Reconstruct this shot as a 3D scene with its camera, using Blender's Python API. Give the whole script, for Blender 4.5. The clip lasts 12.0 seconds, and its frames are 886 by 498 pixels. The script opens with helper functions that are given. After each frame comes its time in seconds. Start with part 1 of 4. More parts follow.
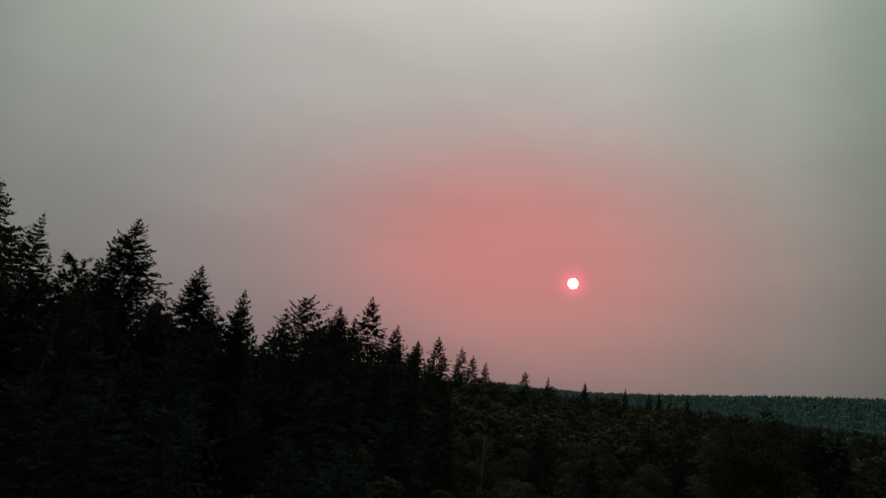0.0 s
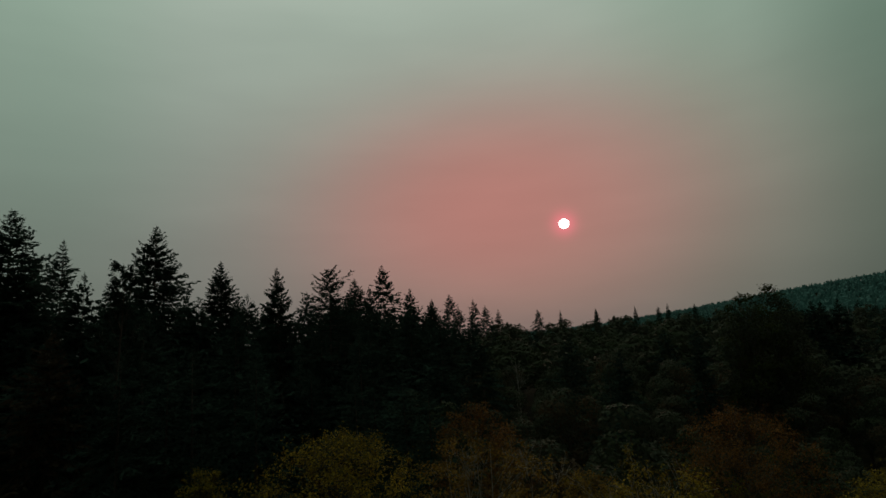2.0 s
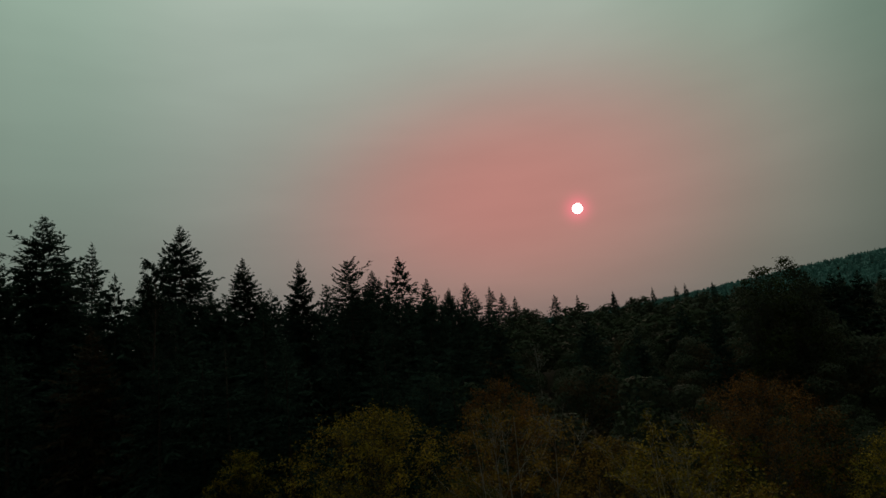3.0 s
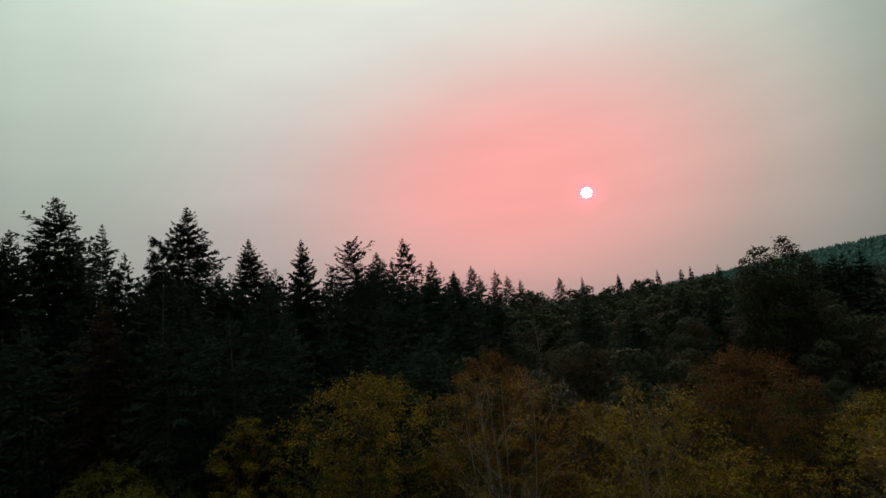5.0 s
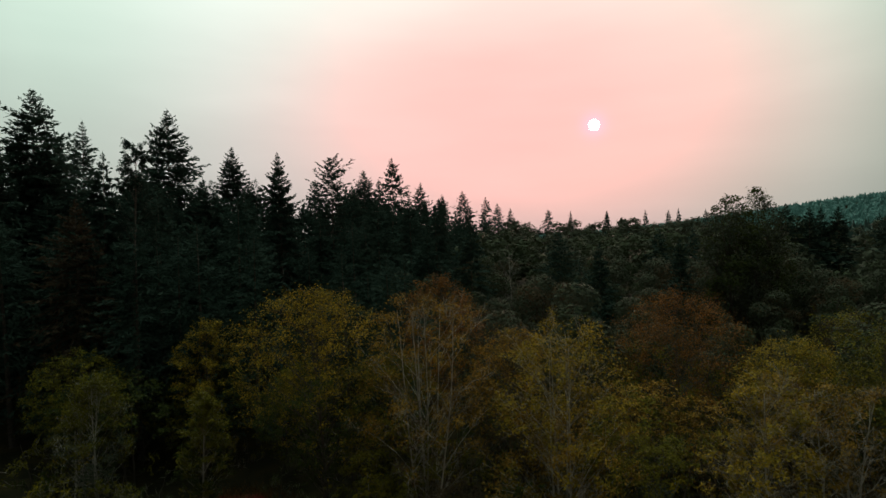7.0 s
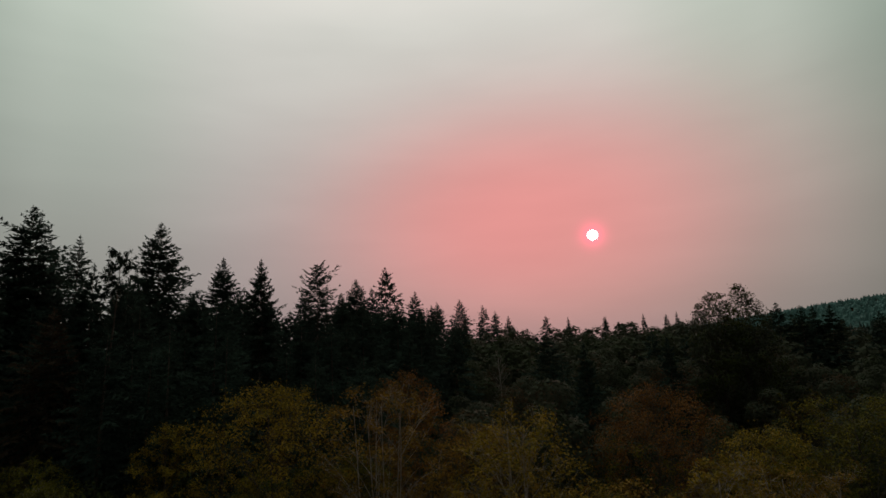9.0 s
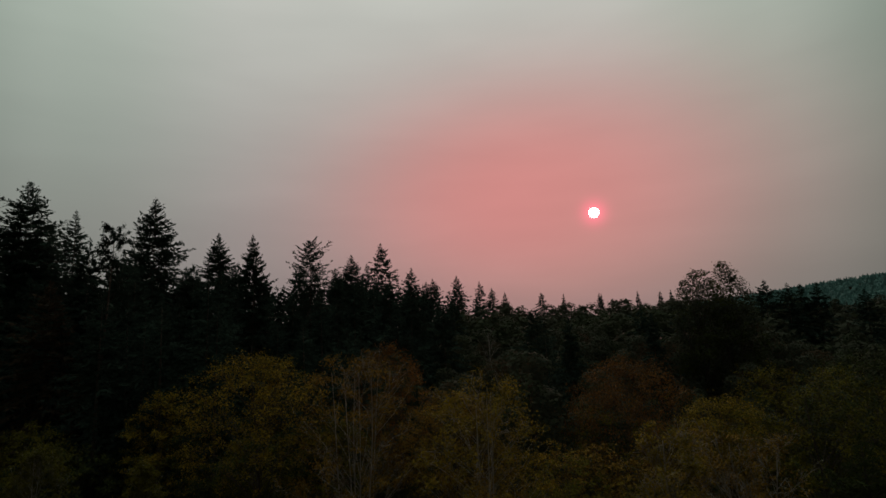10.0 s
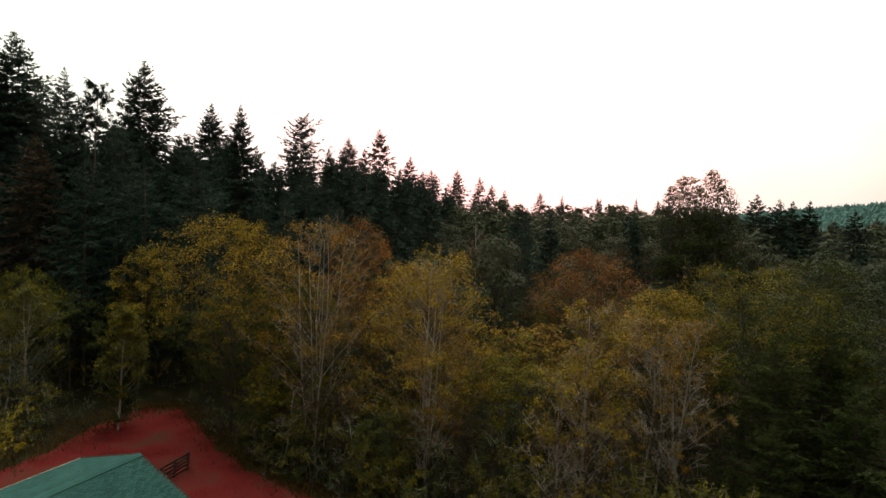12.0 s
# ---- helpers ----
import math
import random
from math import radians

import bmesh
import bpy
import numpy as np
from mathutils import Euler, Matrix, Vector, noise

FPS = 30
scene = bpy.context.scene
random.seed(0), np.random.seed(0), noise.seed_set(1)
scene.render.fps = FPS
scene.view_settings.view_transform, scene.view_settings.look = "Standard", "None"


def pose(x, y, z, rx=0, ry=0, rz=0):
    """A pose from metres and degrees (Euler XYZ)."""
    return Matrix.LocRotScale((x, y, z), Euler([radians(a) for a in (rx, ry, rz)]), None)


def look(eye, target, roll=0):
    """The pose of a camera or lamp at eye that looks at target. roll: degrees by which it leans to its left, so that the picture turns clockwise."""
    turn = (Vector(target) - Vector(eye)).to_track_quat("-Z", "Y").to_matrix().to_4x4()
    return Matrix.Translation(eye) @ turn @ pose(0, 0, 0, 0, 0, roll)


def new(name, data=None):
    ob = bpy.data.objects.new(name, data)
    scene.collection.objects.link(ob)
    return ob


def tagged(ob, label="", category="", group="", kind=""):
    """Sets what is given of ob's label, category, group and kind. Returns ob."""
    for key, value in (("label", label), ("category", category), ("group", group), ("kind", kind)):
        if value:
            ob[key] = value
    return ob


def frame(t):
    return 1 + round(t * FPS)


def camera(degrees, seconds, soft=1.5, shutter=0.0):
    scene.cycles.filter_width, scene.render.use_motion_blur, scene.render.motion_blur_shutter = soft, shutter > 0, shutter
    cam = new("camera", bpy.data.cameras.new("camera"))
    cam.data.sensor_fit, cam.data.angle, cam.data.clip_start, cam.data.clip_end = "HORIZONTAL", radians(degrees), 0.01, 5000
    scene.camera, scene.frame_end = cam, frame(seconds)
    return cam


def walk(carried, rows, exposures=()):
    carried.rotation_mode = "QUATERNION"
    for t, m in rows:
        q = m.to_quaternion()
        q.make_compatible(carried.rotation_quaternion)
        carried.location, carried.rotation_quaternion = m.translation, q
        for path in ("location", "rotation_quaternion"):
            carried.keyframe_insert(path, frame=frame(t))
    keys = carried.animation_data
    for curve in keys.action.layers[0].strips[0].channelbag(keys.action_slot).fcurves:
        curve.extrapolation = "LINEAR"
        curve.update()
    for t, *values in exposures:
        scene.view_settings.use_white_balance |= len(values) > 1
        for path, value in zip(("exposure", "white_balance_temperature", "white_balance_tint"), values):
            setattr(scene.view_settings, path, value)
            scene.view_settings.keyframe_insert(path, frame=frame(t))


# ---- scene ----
cam = camera(80.0, 12.0, soft=1.6)
PATH = [
    (0, (1.643, -0.941, 28.551), (1.556, 0.996, 29.041), 7.2),
    (0.5, (0.465, -1.138, 27.309), (0.36, 0.803, 27.782), 0.9),
    (1, (-0.276, -2.414, 26.305), (-0.352, -0.463, 26.739), -0.7),
    (1.5, (-0.675, -4.16, 25.406), (-0.725, -2.196, 25.777), -3.7),
    (2, (-0.986, -5.532, 24.516), (-1.036, -3.566, 24.879), -4.5),
    (2.5, (-1.321, -6.41, 23.969), (-1.394, -4.444, 24.329), -5.8),
    (4.5, (-0.726, -8.189, 22.78), (-0.878, -6.208, 23.007), -7.6),
    (5, (0.008, -8.444, 22.392), (-0.136, -6.469, 22.672), -6.6),
    (5.5, (0.923, -8.762, 22.186), (0.796, -6.794, 22.519), -6.2),
    (6, (1.929, -9.131, 21.88), (1.804, -7.166, 22.233), -5.3),
    (6.5, (2.932, -9.633, 21.929), (2.785, -7.638, 21.964), -3.4),
    (7, (3.978, -9.877, 22.312), (3.822, -7.883, 22.301), -2.1),
    (7.5, (4.982, -10.05, 21.582), (4.839, -8.079, 21.887), -3.3),
    (9.5, (8.6, -10.768, 20.35), (8.452, -8.816, 20.759), -3.3),
    (10, (9.773, -11.855, 20.058), (9.616, -9.887, 20.38), -3.0),
    (10.5, (10.89, -13.271, 20.14), (10.725, -11.278, 20.107), -0.6),
    (11, (11.686, -13.443, 19.753), (11.52, -11.453, 19.636), -0.4),
    (11.5, (12.466, -12.995, 19.007), (12.281, -11.011, 18.839), 1.4),
    (12, (13.033, -12.432, 18.571), (12.85, -10.442, 18.499), 1.5),
]

EXPOSURES = [(0.0, -0.55, 6900, 23), (0.5, -0.66, 6900, 20), (1.0, -0.75, 6800, 10), (1.5, -0.78, 6650, -2), (2.7, -0.78, 6500, -6), (4.3, 0.52, 6500, 12), (5.0, 0.26, 6700, 12), (5.5, 0.08, 6850, 15),
             (6.3, -0.15, 6800, 17), (6.6, 0.1, 6600, 11), (7.0, 0.85, 6500, 4), (7.2, 0.92, 6500, 5), (7.5, 0.3, 6550, 14), (7.7, 0.15, 6600, 15), (9.3, -0.18, 6850, 20), (10.2, -0.4, 6650, 12), (10.5, 0.46, 6500, 4),
             (11.0, 1.3, 6800, 13), (11.5, 1.68, 7100, 18), (12.0, 1.95, 7200, 21)]
walk(cam, [(t, look(eye, target, roll)) for t, eye, target, roll in PATH], EXPOSURES)

# ---- world: wildfire smoke over a low sun ----
SUN_AZ, SUN_EL = radians(11.9), radians(11.85)
SUN_DIR = Vector((math.sin(SUN_AZ) * math.cos(SUN_EL), math.cos(SUN_AZ) * math.cos(SUN_EL), math.sin(SUN_EL)))


def smoke_world():
    world = bpy.data.worlds.new("smoky_dusk")
    scene.world = world
    world.use_nodes = True
    nodes, links = world.node_tree.nodes, world.node_tree.links
    nodes.clear()

    def put(value, socket):
        if isinstance(value, bpy.types.NodeSocket):
            links.new(value, socket)
        elif value is not None:
            socket.default_value = value

    def calc(op, a, b=None, c=None):
        n = nodes.new("ShaderNodeMath")
        n.operation = op
        for v, s in zip((a, b, c), n.inputs):
            put(v, s)
        return n.outputs[0]

    def mix(f, a, b, blend="MIX"):
        n = nodes.new("ShaderNodeMix")
        n.data_type, n.blend_type, n.clamp_factor = "RGBA", blend, True
        put(f, n.inputs[0])
        put(a, n.inputs[6])
        put(b, n.inputs[7])
        return n.outputs[2]

    def ramp(f, stops, ease="EASE"):
        n = nodes.new("ShaderNodeValToRGB")
        n.color_ramp.interpolation = ease
        while len(n.color_ramp.elements) < len(stops):
            n.color_ramp.elements.new(0.5)
        for e, (p, col) in zip(n.color_ramp.elements, stops):
            e.position, e.color = p, (*col, 1)
        put(f, n.inputs[0])
        return n.outputs[0]

    coord = nodes.new("ShaderNodeTexCoord").outputs["Generated"]
    sep = nodes.new("ShaderNodeSeparateXYZ")
    links.new(coord, sep.inputs[0])
    az = calc("ARCTAN2", sep.outputs[0], sep.outputs[1])
    el = calc("ARCSINE", sep.outputs[2])
    # clear-air sky far above the smoke, which hides most of it
    air = nodes.new("ShaderNodeTexSky")
    air.sky_type, air.sun_disc, air.sun_elevation, air.sun_rotation = "NISHITA", False, SUN_EL, SUN_AZ
    air.dust_density, air.air_density = 6.0, 2.0
    air_dim = mix(1.0, air.outputs[0], (0.05, 0.05, 0.05, 1), "MULTIPLY")
    # smoke grows paler upwards
    base = ramp(calc("DIVIDE", el, radians(90)), [(0.0, SKY_LOW), (0.13, SKY_12), (0.22, SKY_20), (0.38, SKY_34), (0.7, SKY_TOP)], "LINEAR")
    # and greener and duller away from the sun
    off = calc("ABSOLUTE", calc("SUBTRACT", az, radians(-6)))
    side = ramp(calc("DIVIDE", off, radians(180)), [(0.1, (1, 1, 1)), (0.2, (0.81, 0.91, 0.86)), (0.27, SKY_SIDE), (0.6, SKY_BACK)], "EASE")
    sky = mix(1.0, base, side, "MULTIPLY")
    sky = mix(0.02, sky, air_dim)
    # broad pink aureole
    da = calc("POWER", calc("DIVIDE", calc("SUBTRACT", az, radians(GLOW[0])), radians(GLOW[2])), 2.0)
    de = calc("POWER", calc("ABSOLUTE", calc("DIVIDE", calc("SUBTRACT", el, radians(GLOW[1])), radians(GLOW[3]))), 2.0)
    w = calc("MULTIPLY", calc("EXPONENT", calc("MULTIPLY", calc("POWER", calc("ADD", da, de), 1.25), -1.0)), GLOW[4])
    sky = mix(w, sky, (*GLOW_COL, 1))
    # thin uneven veils of smoke
    cloud = nodes.new("ShaderNodeTexNoise")
    mapping = nodes.new("ShaderNodeMapping")
    mapping.inputs["Scale"].default_value = (2.0, 2.0, 9.0)
    links.new(coord, mapping.inputs[0])
    links.new(mapping.outputs[0], cloud.inputs["Vector"])
    cloud.inputs["Scale"].default_value, cloud.inputs["Detail"].default_value = 1.6, 3.0
    veil = calc("MULTIPLY_ADD", cloud.outputs[0], 0.16, 0.92)
    grey = nodes.new("ShaderNodeCombineColor")
    for s in grey.inputs:
        links.new(veil, s)
    sky = mix(1.0, sky, grey.outputs[0], "MULTIPLY")
    # sun disc and its tight halo
    dot = nodes.new("ShaderNodeVectorMath")
    dot.operation = "DOT_PRODUCT"
    links.new(coord, dot.inputs[0])
    dot.inputs[1].default_value = SUN_DIR
    angle = calc("ARCCOSINE", calc("MINIMUM", dot.outputs["Value"], 1.0))
    halo = calc("EXPONENT", calc("MULTIPLY", calc("POWER", calc("DIVIDE", angle, radians(1.15)), 2.0), -1.0))
    sky = mix(halo, sky, (0.75, 0.02, 0.12, 1), "ADD")
    disc = calc("LESS_THAN", angle, radians(0.54))
    sky = mix(disc, sky, (5.0, 4.6, 4.6, 1))
    back = nodes.new("ShaderNodeBackground")
    links.new(sky, back.inputs[0])
    back.inputs[1].default_value = SKY_GAIN
    out = nodes.new("ShaderNodeOutputWorld")
    links.new(back.outputs[0], out.inputs[0])


SKY_LOW, SKY_12, SKY_20, SKY_34, SKY_TOP = (0.27, 0.245, 0.24), (0.37, 0.37, 0.355), (0.46, 0.49, 0.46), (0.65, 0.71, 0.655), (1.4, 1.43, 1.33)
SKY_SIDE, SKY_BACK = (0.5, 0.63, 0.57), (0.12, 0.132, 0.128)
GLOW, GLOW_COL, SKY_GAIN = (5.2, 14.6, 21.5, 11.6, 0.9), (0.83, 0.325, 0.305), 1.0
smoke_world()
lamp = bpy.data.lights.new("sun", "SUN")
lamp.energy, lamp.angle, lamp.color = 0.5, radians(10), (1.0, 0.6, 0.5)
new("sun", lamp).matrix_world = Matrix.LocRotScale((0, 0, 200), (-SUN_DIR).to_track_quat("-Z", "Y"), None)


# ---- materials ----
def material(name, stops, scale=3.0, rough=0.85, bump=0.0, per="noise", through_light=0.0, spec=0.3, fine=40.0):
    """A surface whose colour runs through stops by noise, by island or by object."""
    m = bpy.data.materials.new(name)
    m.use_nodes = True
    nodes, links = m.node_tree.nodes, m.node_tree.links
    nodes.clear()
    out = nodes.new("ShaderNodeOutputMaterial")
    bsdf = nodes.new("ShaderNodeBsdfPrincipled")
    bsdf.inputs["Roughness"].default_value = rough
    bsdf.inputs["Specular IOR Level"].default_value = spec
    tex = nodes.new("ShaderNodeTexCoord")
    big = nodes.new("ShaderNodeTexNoise")
    big.inputs["Scale"].default_value, big.inputs["Detail"].default_value = scale, 5.0
    links.new(tex.outputs["Object"], big.inputs["Vector"])
    small = nodes.new("ShaderNodeTexNoise")
    small.inputs["Scale"].default_value, small.inputs["Detail"].default_value = fine, 3.0
    links.new(tex.outputs["Object"], small.inputs["Vector"])
    source = big.outputs[0]
    if per == "island":
        source = nodes.new("ShaderNodeNewGeometry").outputs["Random Per Island"]
    elif per == "object":
        source = nodes.new("ShaderNodeObjectInfo").outputs["Random"]
    blend = nodes.new("ShaderNodeMix")
    blend.inputs[0].default_value = {"noise": 0.35, "island": 0.72}.get(per, 0.55)
    links.new(source, blend.inputs[2])
    links.new((small if per == "noise" else big).outputs[0], blend.inputs[3])
    ramp = nodes.new("ShaderNodeValToRGB")
    while len(ramp.color_ramp.elements) < len(stops):
        ramp.color_ramp.elements.new(0.5)
    lo, hi = {"noise": (0.3, 0.7), "island": (0.28, 0.72)}.get(per, (0.22, 0.78))
    for i, (e, col) in enumerate(zip(ramp.color_ramp.elements, stops)):
        e.position, e.color = lo + (hi - lo) * i / (len(stops) - 1), (*col, 1)
    links.new(blend.outputs[0], ramp.inputs[0])
    links.new(ramp.outputs[0], bsdf.inputs["Base Color"])
    if bump:
        b = nodes.new("ShaderNodeBump")
        b.inputs["Strength"].default_value, b.inputs["Distance"].default_value = bump, 0.05
        links.new(small.outputs[0], b.inputs["Height"])
        links.new(b.outputs[0], bsdf.inputs["Normal"])
    if through_light:
        tr = nodes.new("ShaderNodeBsdfTranslucent")
        links.new(ramp.outputs[0], tr.inputs[0])
        mx = nodes.new("ShaderNodeMixShader")
        mx.inputs[0].default_value = through_light
        links.new(bsdf.outputs[0], mx.inputs[1])
        links.new(tr.outputs[0], mx.inputs[2])
        links.new(mx.outputs[0], out.inputs[0])
    else:
        links.new(bsdf.outputs[0], out.inputs[0])
    return m


def leaf(name, *stops, thin=0.38):
    return material(name, stops, scale=0.35, rough=0.7, per="island", through_light=thin, spec=0.03)


LEAF = {
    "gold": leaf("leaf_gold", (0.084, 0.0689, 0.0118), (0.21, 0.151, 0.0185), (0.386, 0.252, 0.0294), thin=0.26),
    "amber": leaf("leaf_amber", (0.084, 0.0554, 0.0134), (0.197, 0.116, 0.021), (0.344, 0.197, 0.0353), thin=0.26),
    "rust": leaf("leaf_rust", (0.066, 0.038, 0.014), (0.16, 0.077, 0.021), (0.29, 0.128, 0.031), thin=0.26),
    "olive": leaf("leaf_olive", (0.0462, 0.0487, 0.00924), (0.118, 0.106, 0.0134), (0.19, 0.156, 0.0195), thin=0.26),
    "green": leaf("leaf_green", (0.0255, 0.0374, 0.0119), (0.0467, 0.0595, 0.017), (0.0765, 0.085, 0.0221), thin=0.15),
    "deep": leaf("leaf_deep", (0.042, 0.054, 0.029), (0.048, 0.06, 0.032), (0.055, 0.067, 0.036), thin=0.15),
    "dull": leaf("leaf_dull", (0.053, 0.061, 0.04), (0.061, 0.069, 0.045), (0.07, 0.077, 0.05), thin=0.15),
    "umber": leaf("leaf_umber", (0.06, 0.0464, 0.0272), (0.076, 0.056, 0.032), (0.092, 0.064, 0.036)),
    "yellow": leaf("leaf_yellow", (0.111, 0.102, 0.0119), (0.23, 0.178, 0.0153), (0.34, 0.246, 0.0187)),
}
NEEDLE = material("needles", [(0.027, 0.044, 0.035), (0.036, 0.057, 0.0445), (0.045, 0.069, 0.052)], scale=0.35, rough=0.9, per="island", through_light=0.22, spec=0.0)
NEEDLE_BROWN = leaf("needles_brown", (0.04, 0.032, 0.021), (0.056, 0.041, 0.026), (0.073, 0.05, 0.031))
NEEDLE_SOFT = leaf("needles_soft", (0.027, 0.04, 0.012), (0.04, 0.056, 0.016), (0.068, 0.08, 0.023))
# far needles: smoke haze mixed into the colour, paler and bluer than NEEDLE
HAZED_NEEDLE = material("far_forest", [(0.028, 0.05, 0.042), (0.04, 0.075, 0.062), (0.055, 0.09, 0.072)], scale=0.02, per="island")
# blue-green smoke haze painted into the base colour of the ridge trees
HAZED_RIDGE = material("ridge_forest", [(0.08, 0.182, 0.165), (0.084, 0.189, 0.171), (0.088, 0.196, 0.177)], scale=0.01, per="island")
BARK = material("bark_brown", [(0.03, 0.024, 0.018), (0.07, 0.055, 0.042), (0.11, 0.085, 0.065)], scale=2, bump=0.5)
PALE_BARK = material("bark_pale", [(0.17, 0.15, 0.125), (0.33, 0.29, 0.25), (0.52, 0.47, 0.41)], scale=1.5, bump=0.3)
TWIG = material("twig_grey", [(0.12, 0.104, 0.088), (0.25, 0.22, 0.19), (0.42, 0.375, 0.325)], scale=2)
SOIL = material("forest_floor", [(0.008, 0.009, 0.005), (0.02, 0.018, 0.009), (0.045, 0.034, 0.013)], scale=0.3, bump=0.8, fine=5, spec=0.03)
GRASS = material("rough_grass", [(0.04, 0.035, 0.01), (0.1, 0.058, 0.016), (0.16, 0.075, 0.024)], scale=0.4, per="island", through_light=0.2, spec=0.05)
RED = material("red_gravel", [(0.042, 0.014, 0.01), (0.1, 0.011, 0.01), (0.142, 0.016, 0.016), (0.1, 0.03, 0.021), (0.066, 0.036, 0.024)], scale=0.28, bump=0.9, fine=7, spec=0.03, rough=0.95)
SHINGLE = material("shingle_teal", [(0.012, 0.052, 0.048), (0.02, 0.076, 0.069), (0.031, 0.1, 0.09)], scale=0.6, per="object", bump=0.3, fine=60, spec=0.1)
SHINGLE_MASS = material("shingle_teal_mass", [(0.012, 0.052, 0.048), (0.02, 0.076, 0.069), (0.031, 0.1, 0.09)], scale=0.6, per="island", bump=0.3, fine=60, spec=0.1)
TRIM = material("trim_pale", [(0.35, 0.33, 0.28), (0.5, 0.47, 0.4)], scale=1.5)
SIDING = material("siding_grey", [(0.2, 0.2, 0.18), (0.3, 0.29, 0.26)], scale=1.0, bump=0.2)
TIMBER = material("timber_weathered", [(0.018, 0.010, 0.008), (0.045, 0.028, 0.021), (0.09, 0.056, 0.044)], scale=3, bump=0.4)


# ---- mesh tools ----
def mesh_from(name, verts, mat):
    """verts: an array of polygons, n x k x 3, each polygon loose from the rest."""
    verts = np.asarray(verts, dtype=np.float32)
    n, k = verts.shape[:2]
    me = bpy.data.meshes.new(name)
    me.vertices.add(n * k)
    me.vertices.foreach_set("co", verts.reshape(-1))
    me.loops.add(n * k)
    me.loops.foreach_set("vertex_index", np.arange(n * k, dtype=np.int32))
    me.polygons.add(n)
    me.polygons.foreach_set("loop_start", np.arange(0, n * k, k, dtype=np.int32))
    me.polygons.foreach_set("loop_total", np.full(n, k, dtype=np.int32))
    me.update(calc_edges=True)
    me.materials.append(mat)
    return me


def tubes(name, segs, mat, sides=5):
    """Tapered limbs: segs is a list of (p0, p1, r0, r1)."""
    p0 = np.array([s[0] for s in segs], dtype=np.float64)
    p1 = np.array([s[1] for s in segs], dtype=np.float64)
    r0 = np.array([s[2] for s in segs])
    r1 = np.array([s[3] for s in segs])
    axis = p1 - p0
    axis /= np.linalg.norm(axis, axis=1, keepdims=True) + 1e-9
    ref = np.where(np.abs(axis[:, 2:3]) > 0.8, np.array([[1.0, 0, 0]]), np.array([[0, 0, 1.0]]))
    u = np.cross(axis, ref)
    u /= np.linalg.norm(u, axis=1, keepdims=True)
    v = np.cross(axis, u)
    ang = np.arange(sides) * 2 * np.pi / sides
    ring = np.cos(ang)[None, :, None] * u[:, None] + np.sin(ang)[None, :, None] * v[:, None]
    a = p0[:, None] + ring * r0[:, None, None]
    b = p1[:, None] + ring * r1[:, None, None]
    n = len(segs)
    verts = np.concatenate([a, b], axis=1).reshape(-1, 3)
    i = np.arange(sides)
    j = (i + 1) % sides
    quad = np.stack([i, j, j + sides, i + sides], axis=1)
    faces = (quad[None] + (np.arange(n) * 2 * sides)[:, None, None]).reshape(-1, 4)
    me = bpy.data.meshes.new(name)
    me.vertices.add(len(verts))
    me.vertices.foreach_set("co", verts.astype(np.float32).reshape(-1))
    me.loops.add(faces.size)
    me.loops.foreach_set("vertex_index", faces.astype(np.int32).reshape(-1))
    me.polygons.add(len(faces))
    me.polygons.foreach_set("loop_start", np.arange(0, faces.size, 4, dtype=np.int32))
    me.polygons.foreach_set("loop_total", np.full(len(faces), 4, dtype=np.int32))
    me.update(calc_edges=True)
    me.polygons.foreach_set("use_smooth", np.ones(len(faces), dtype=bool))
    me.materials.append(mat)
    return me


def child(name, me, parent, label=""):
    ob = new(name, me)
    ob.parent = parent
    return tagged(ob, label)


def part(name, bm, mat, parent, label=""):
    me = bpy.data.meshes.new(name)
    bm.to_mesh(me)
    bm.free()
    me.materials.append(mat)
    return child(name, me, parent, label)


def leaf_quads(rng, centres, size, heart=None, loose=0.75):
    """A pointed quad for every centre, laid loosely along the skin of the crown round heart."""
    c = np.asarray(centres)
    n = len(c)
    out = c - (c.mean(axis=0) if heart is None else np.asarray(heart))
    out /= np.linalg.norm(out, axis=1, keepdims=True) + 1e-9
    w = out * 0.8 + rng.normal(size=(n, 3)) * loose
    w[:, 2] += 0.55
    w /= np.linalg.norm(w, axis=1, keepdims=True) + 1e-9
    u = np.cross(w, rng.normal(size=(n, 3)))
    u /= np.linalg.norm(u, axis=1, keepdims=True) + 1e-9
    v = np.cross(w, u)
    s = rng.uniform(size[0], size[1], size=(n, 1))
    return np.stack([c - u * s, c + v * s * 0.62, c + u * s, c - v * s * 0.62], axis=1)


# ---- the lie of the land ----
def smooth(a, b, x):
    t = min(1.0, max(0.0, (x - a) / (b - a)))
    return t * t * (3 - 2 * t)


def land(x, y):
    h = 13.0 * smooth(45, 200, y - 0.6 * x) * smooth(20, 60, y)
    d, a = math.hypot(x, y), math.degrees(math.atan2(x, y))
    up = smooth(8, 44, a) * (1 - smooth(75, 120, a))
    h += math.exp(-((d - 1750) / 330) ** 2) * (28 + 78 * up)
    h += 0.25 * noise.noise((x * 0.05, y * 0.05, 0)) * smooth(25, 60, d)
    return h


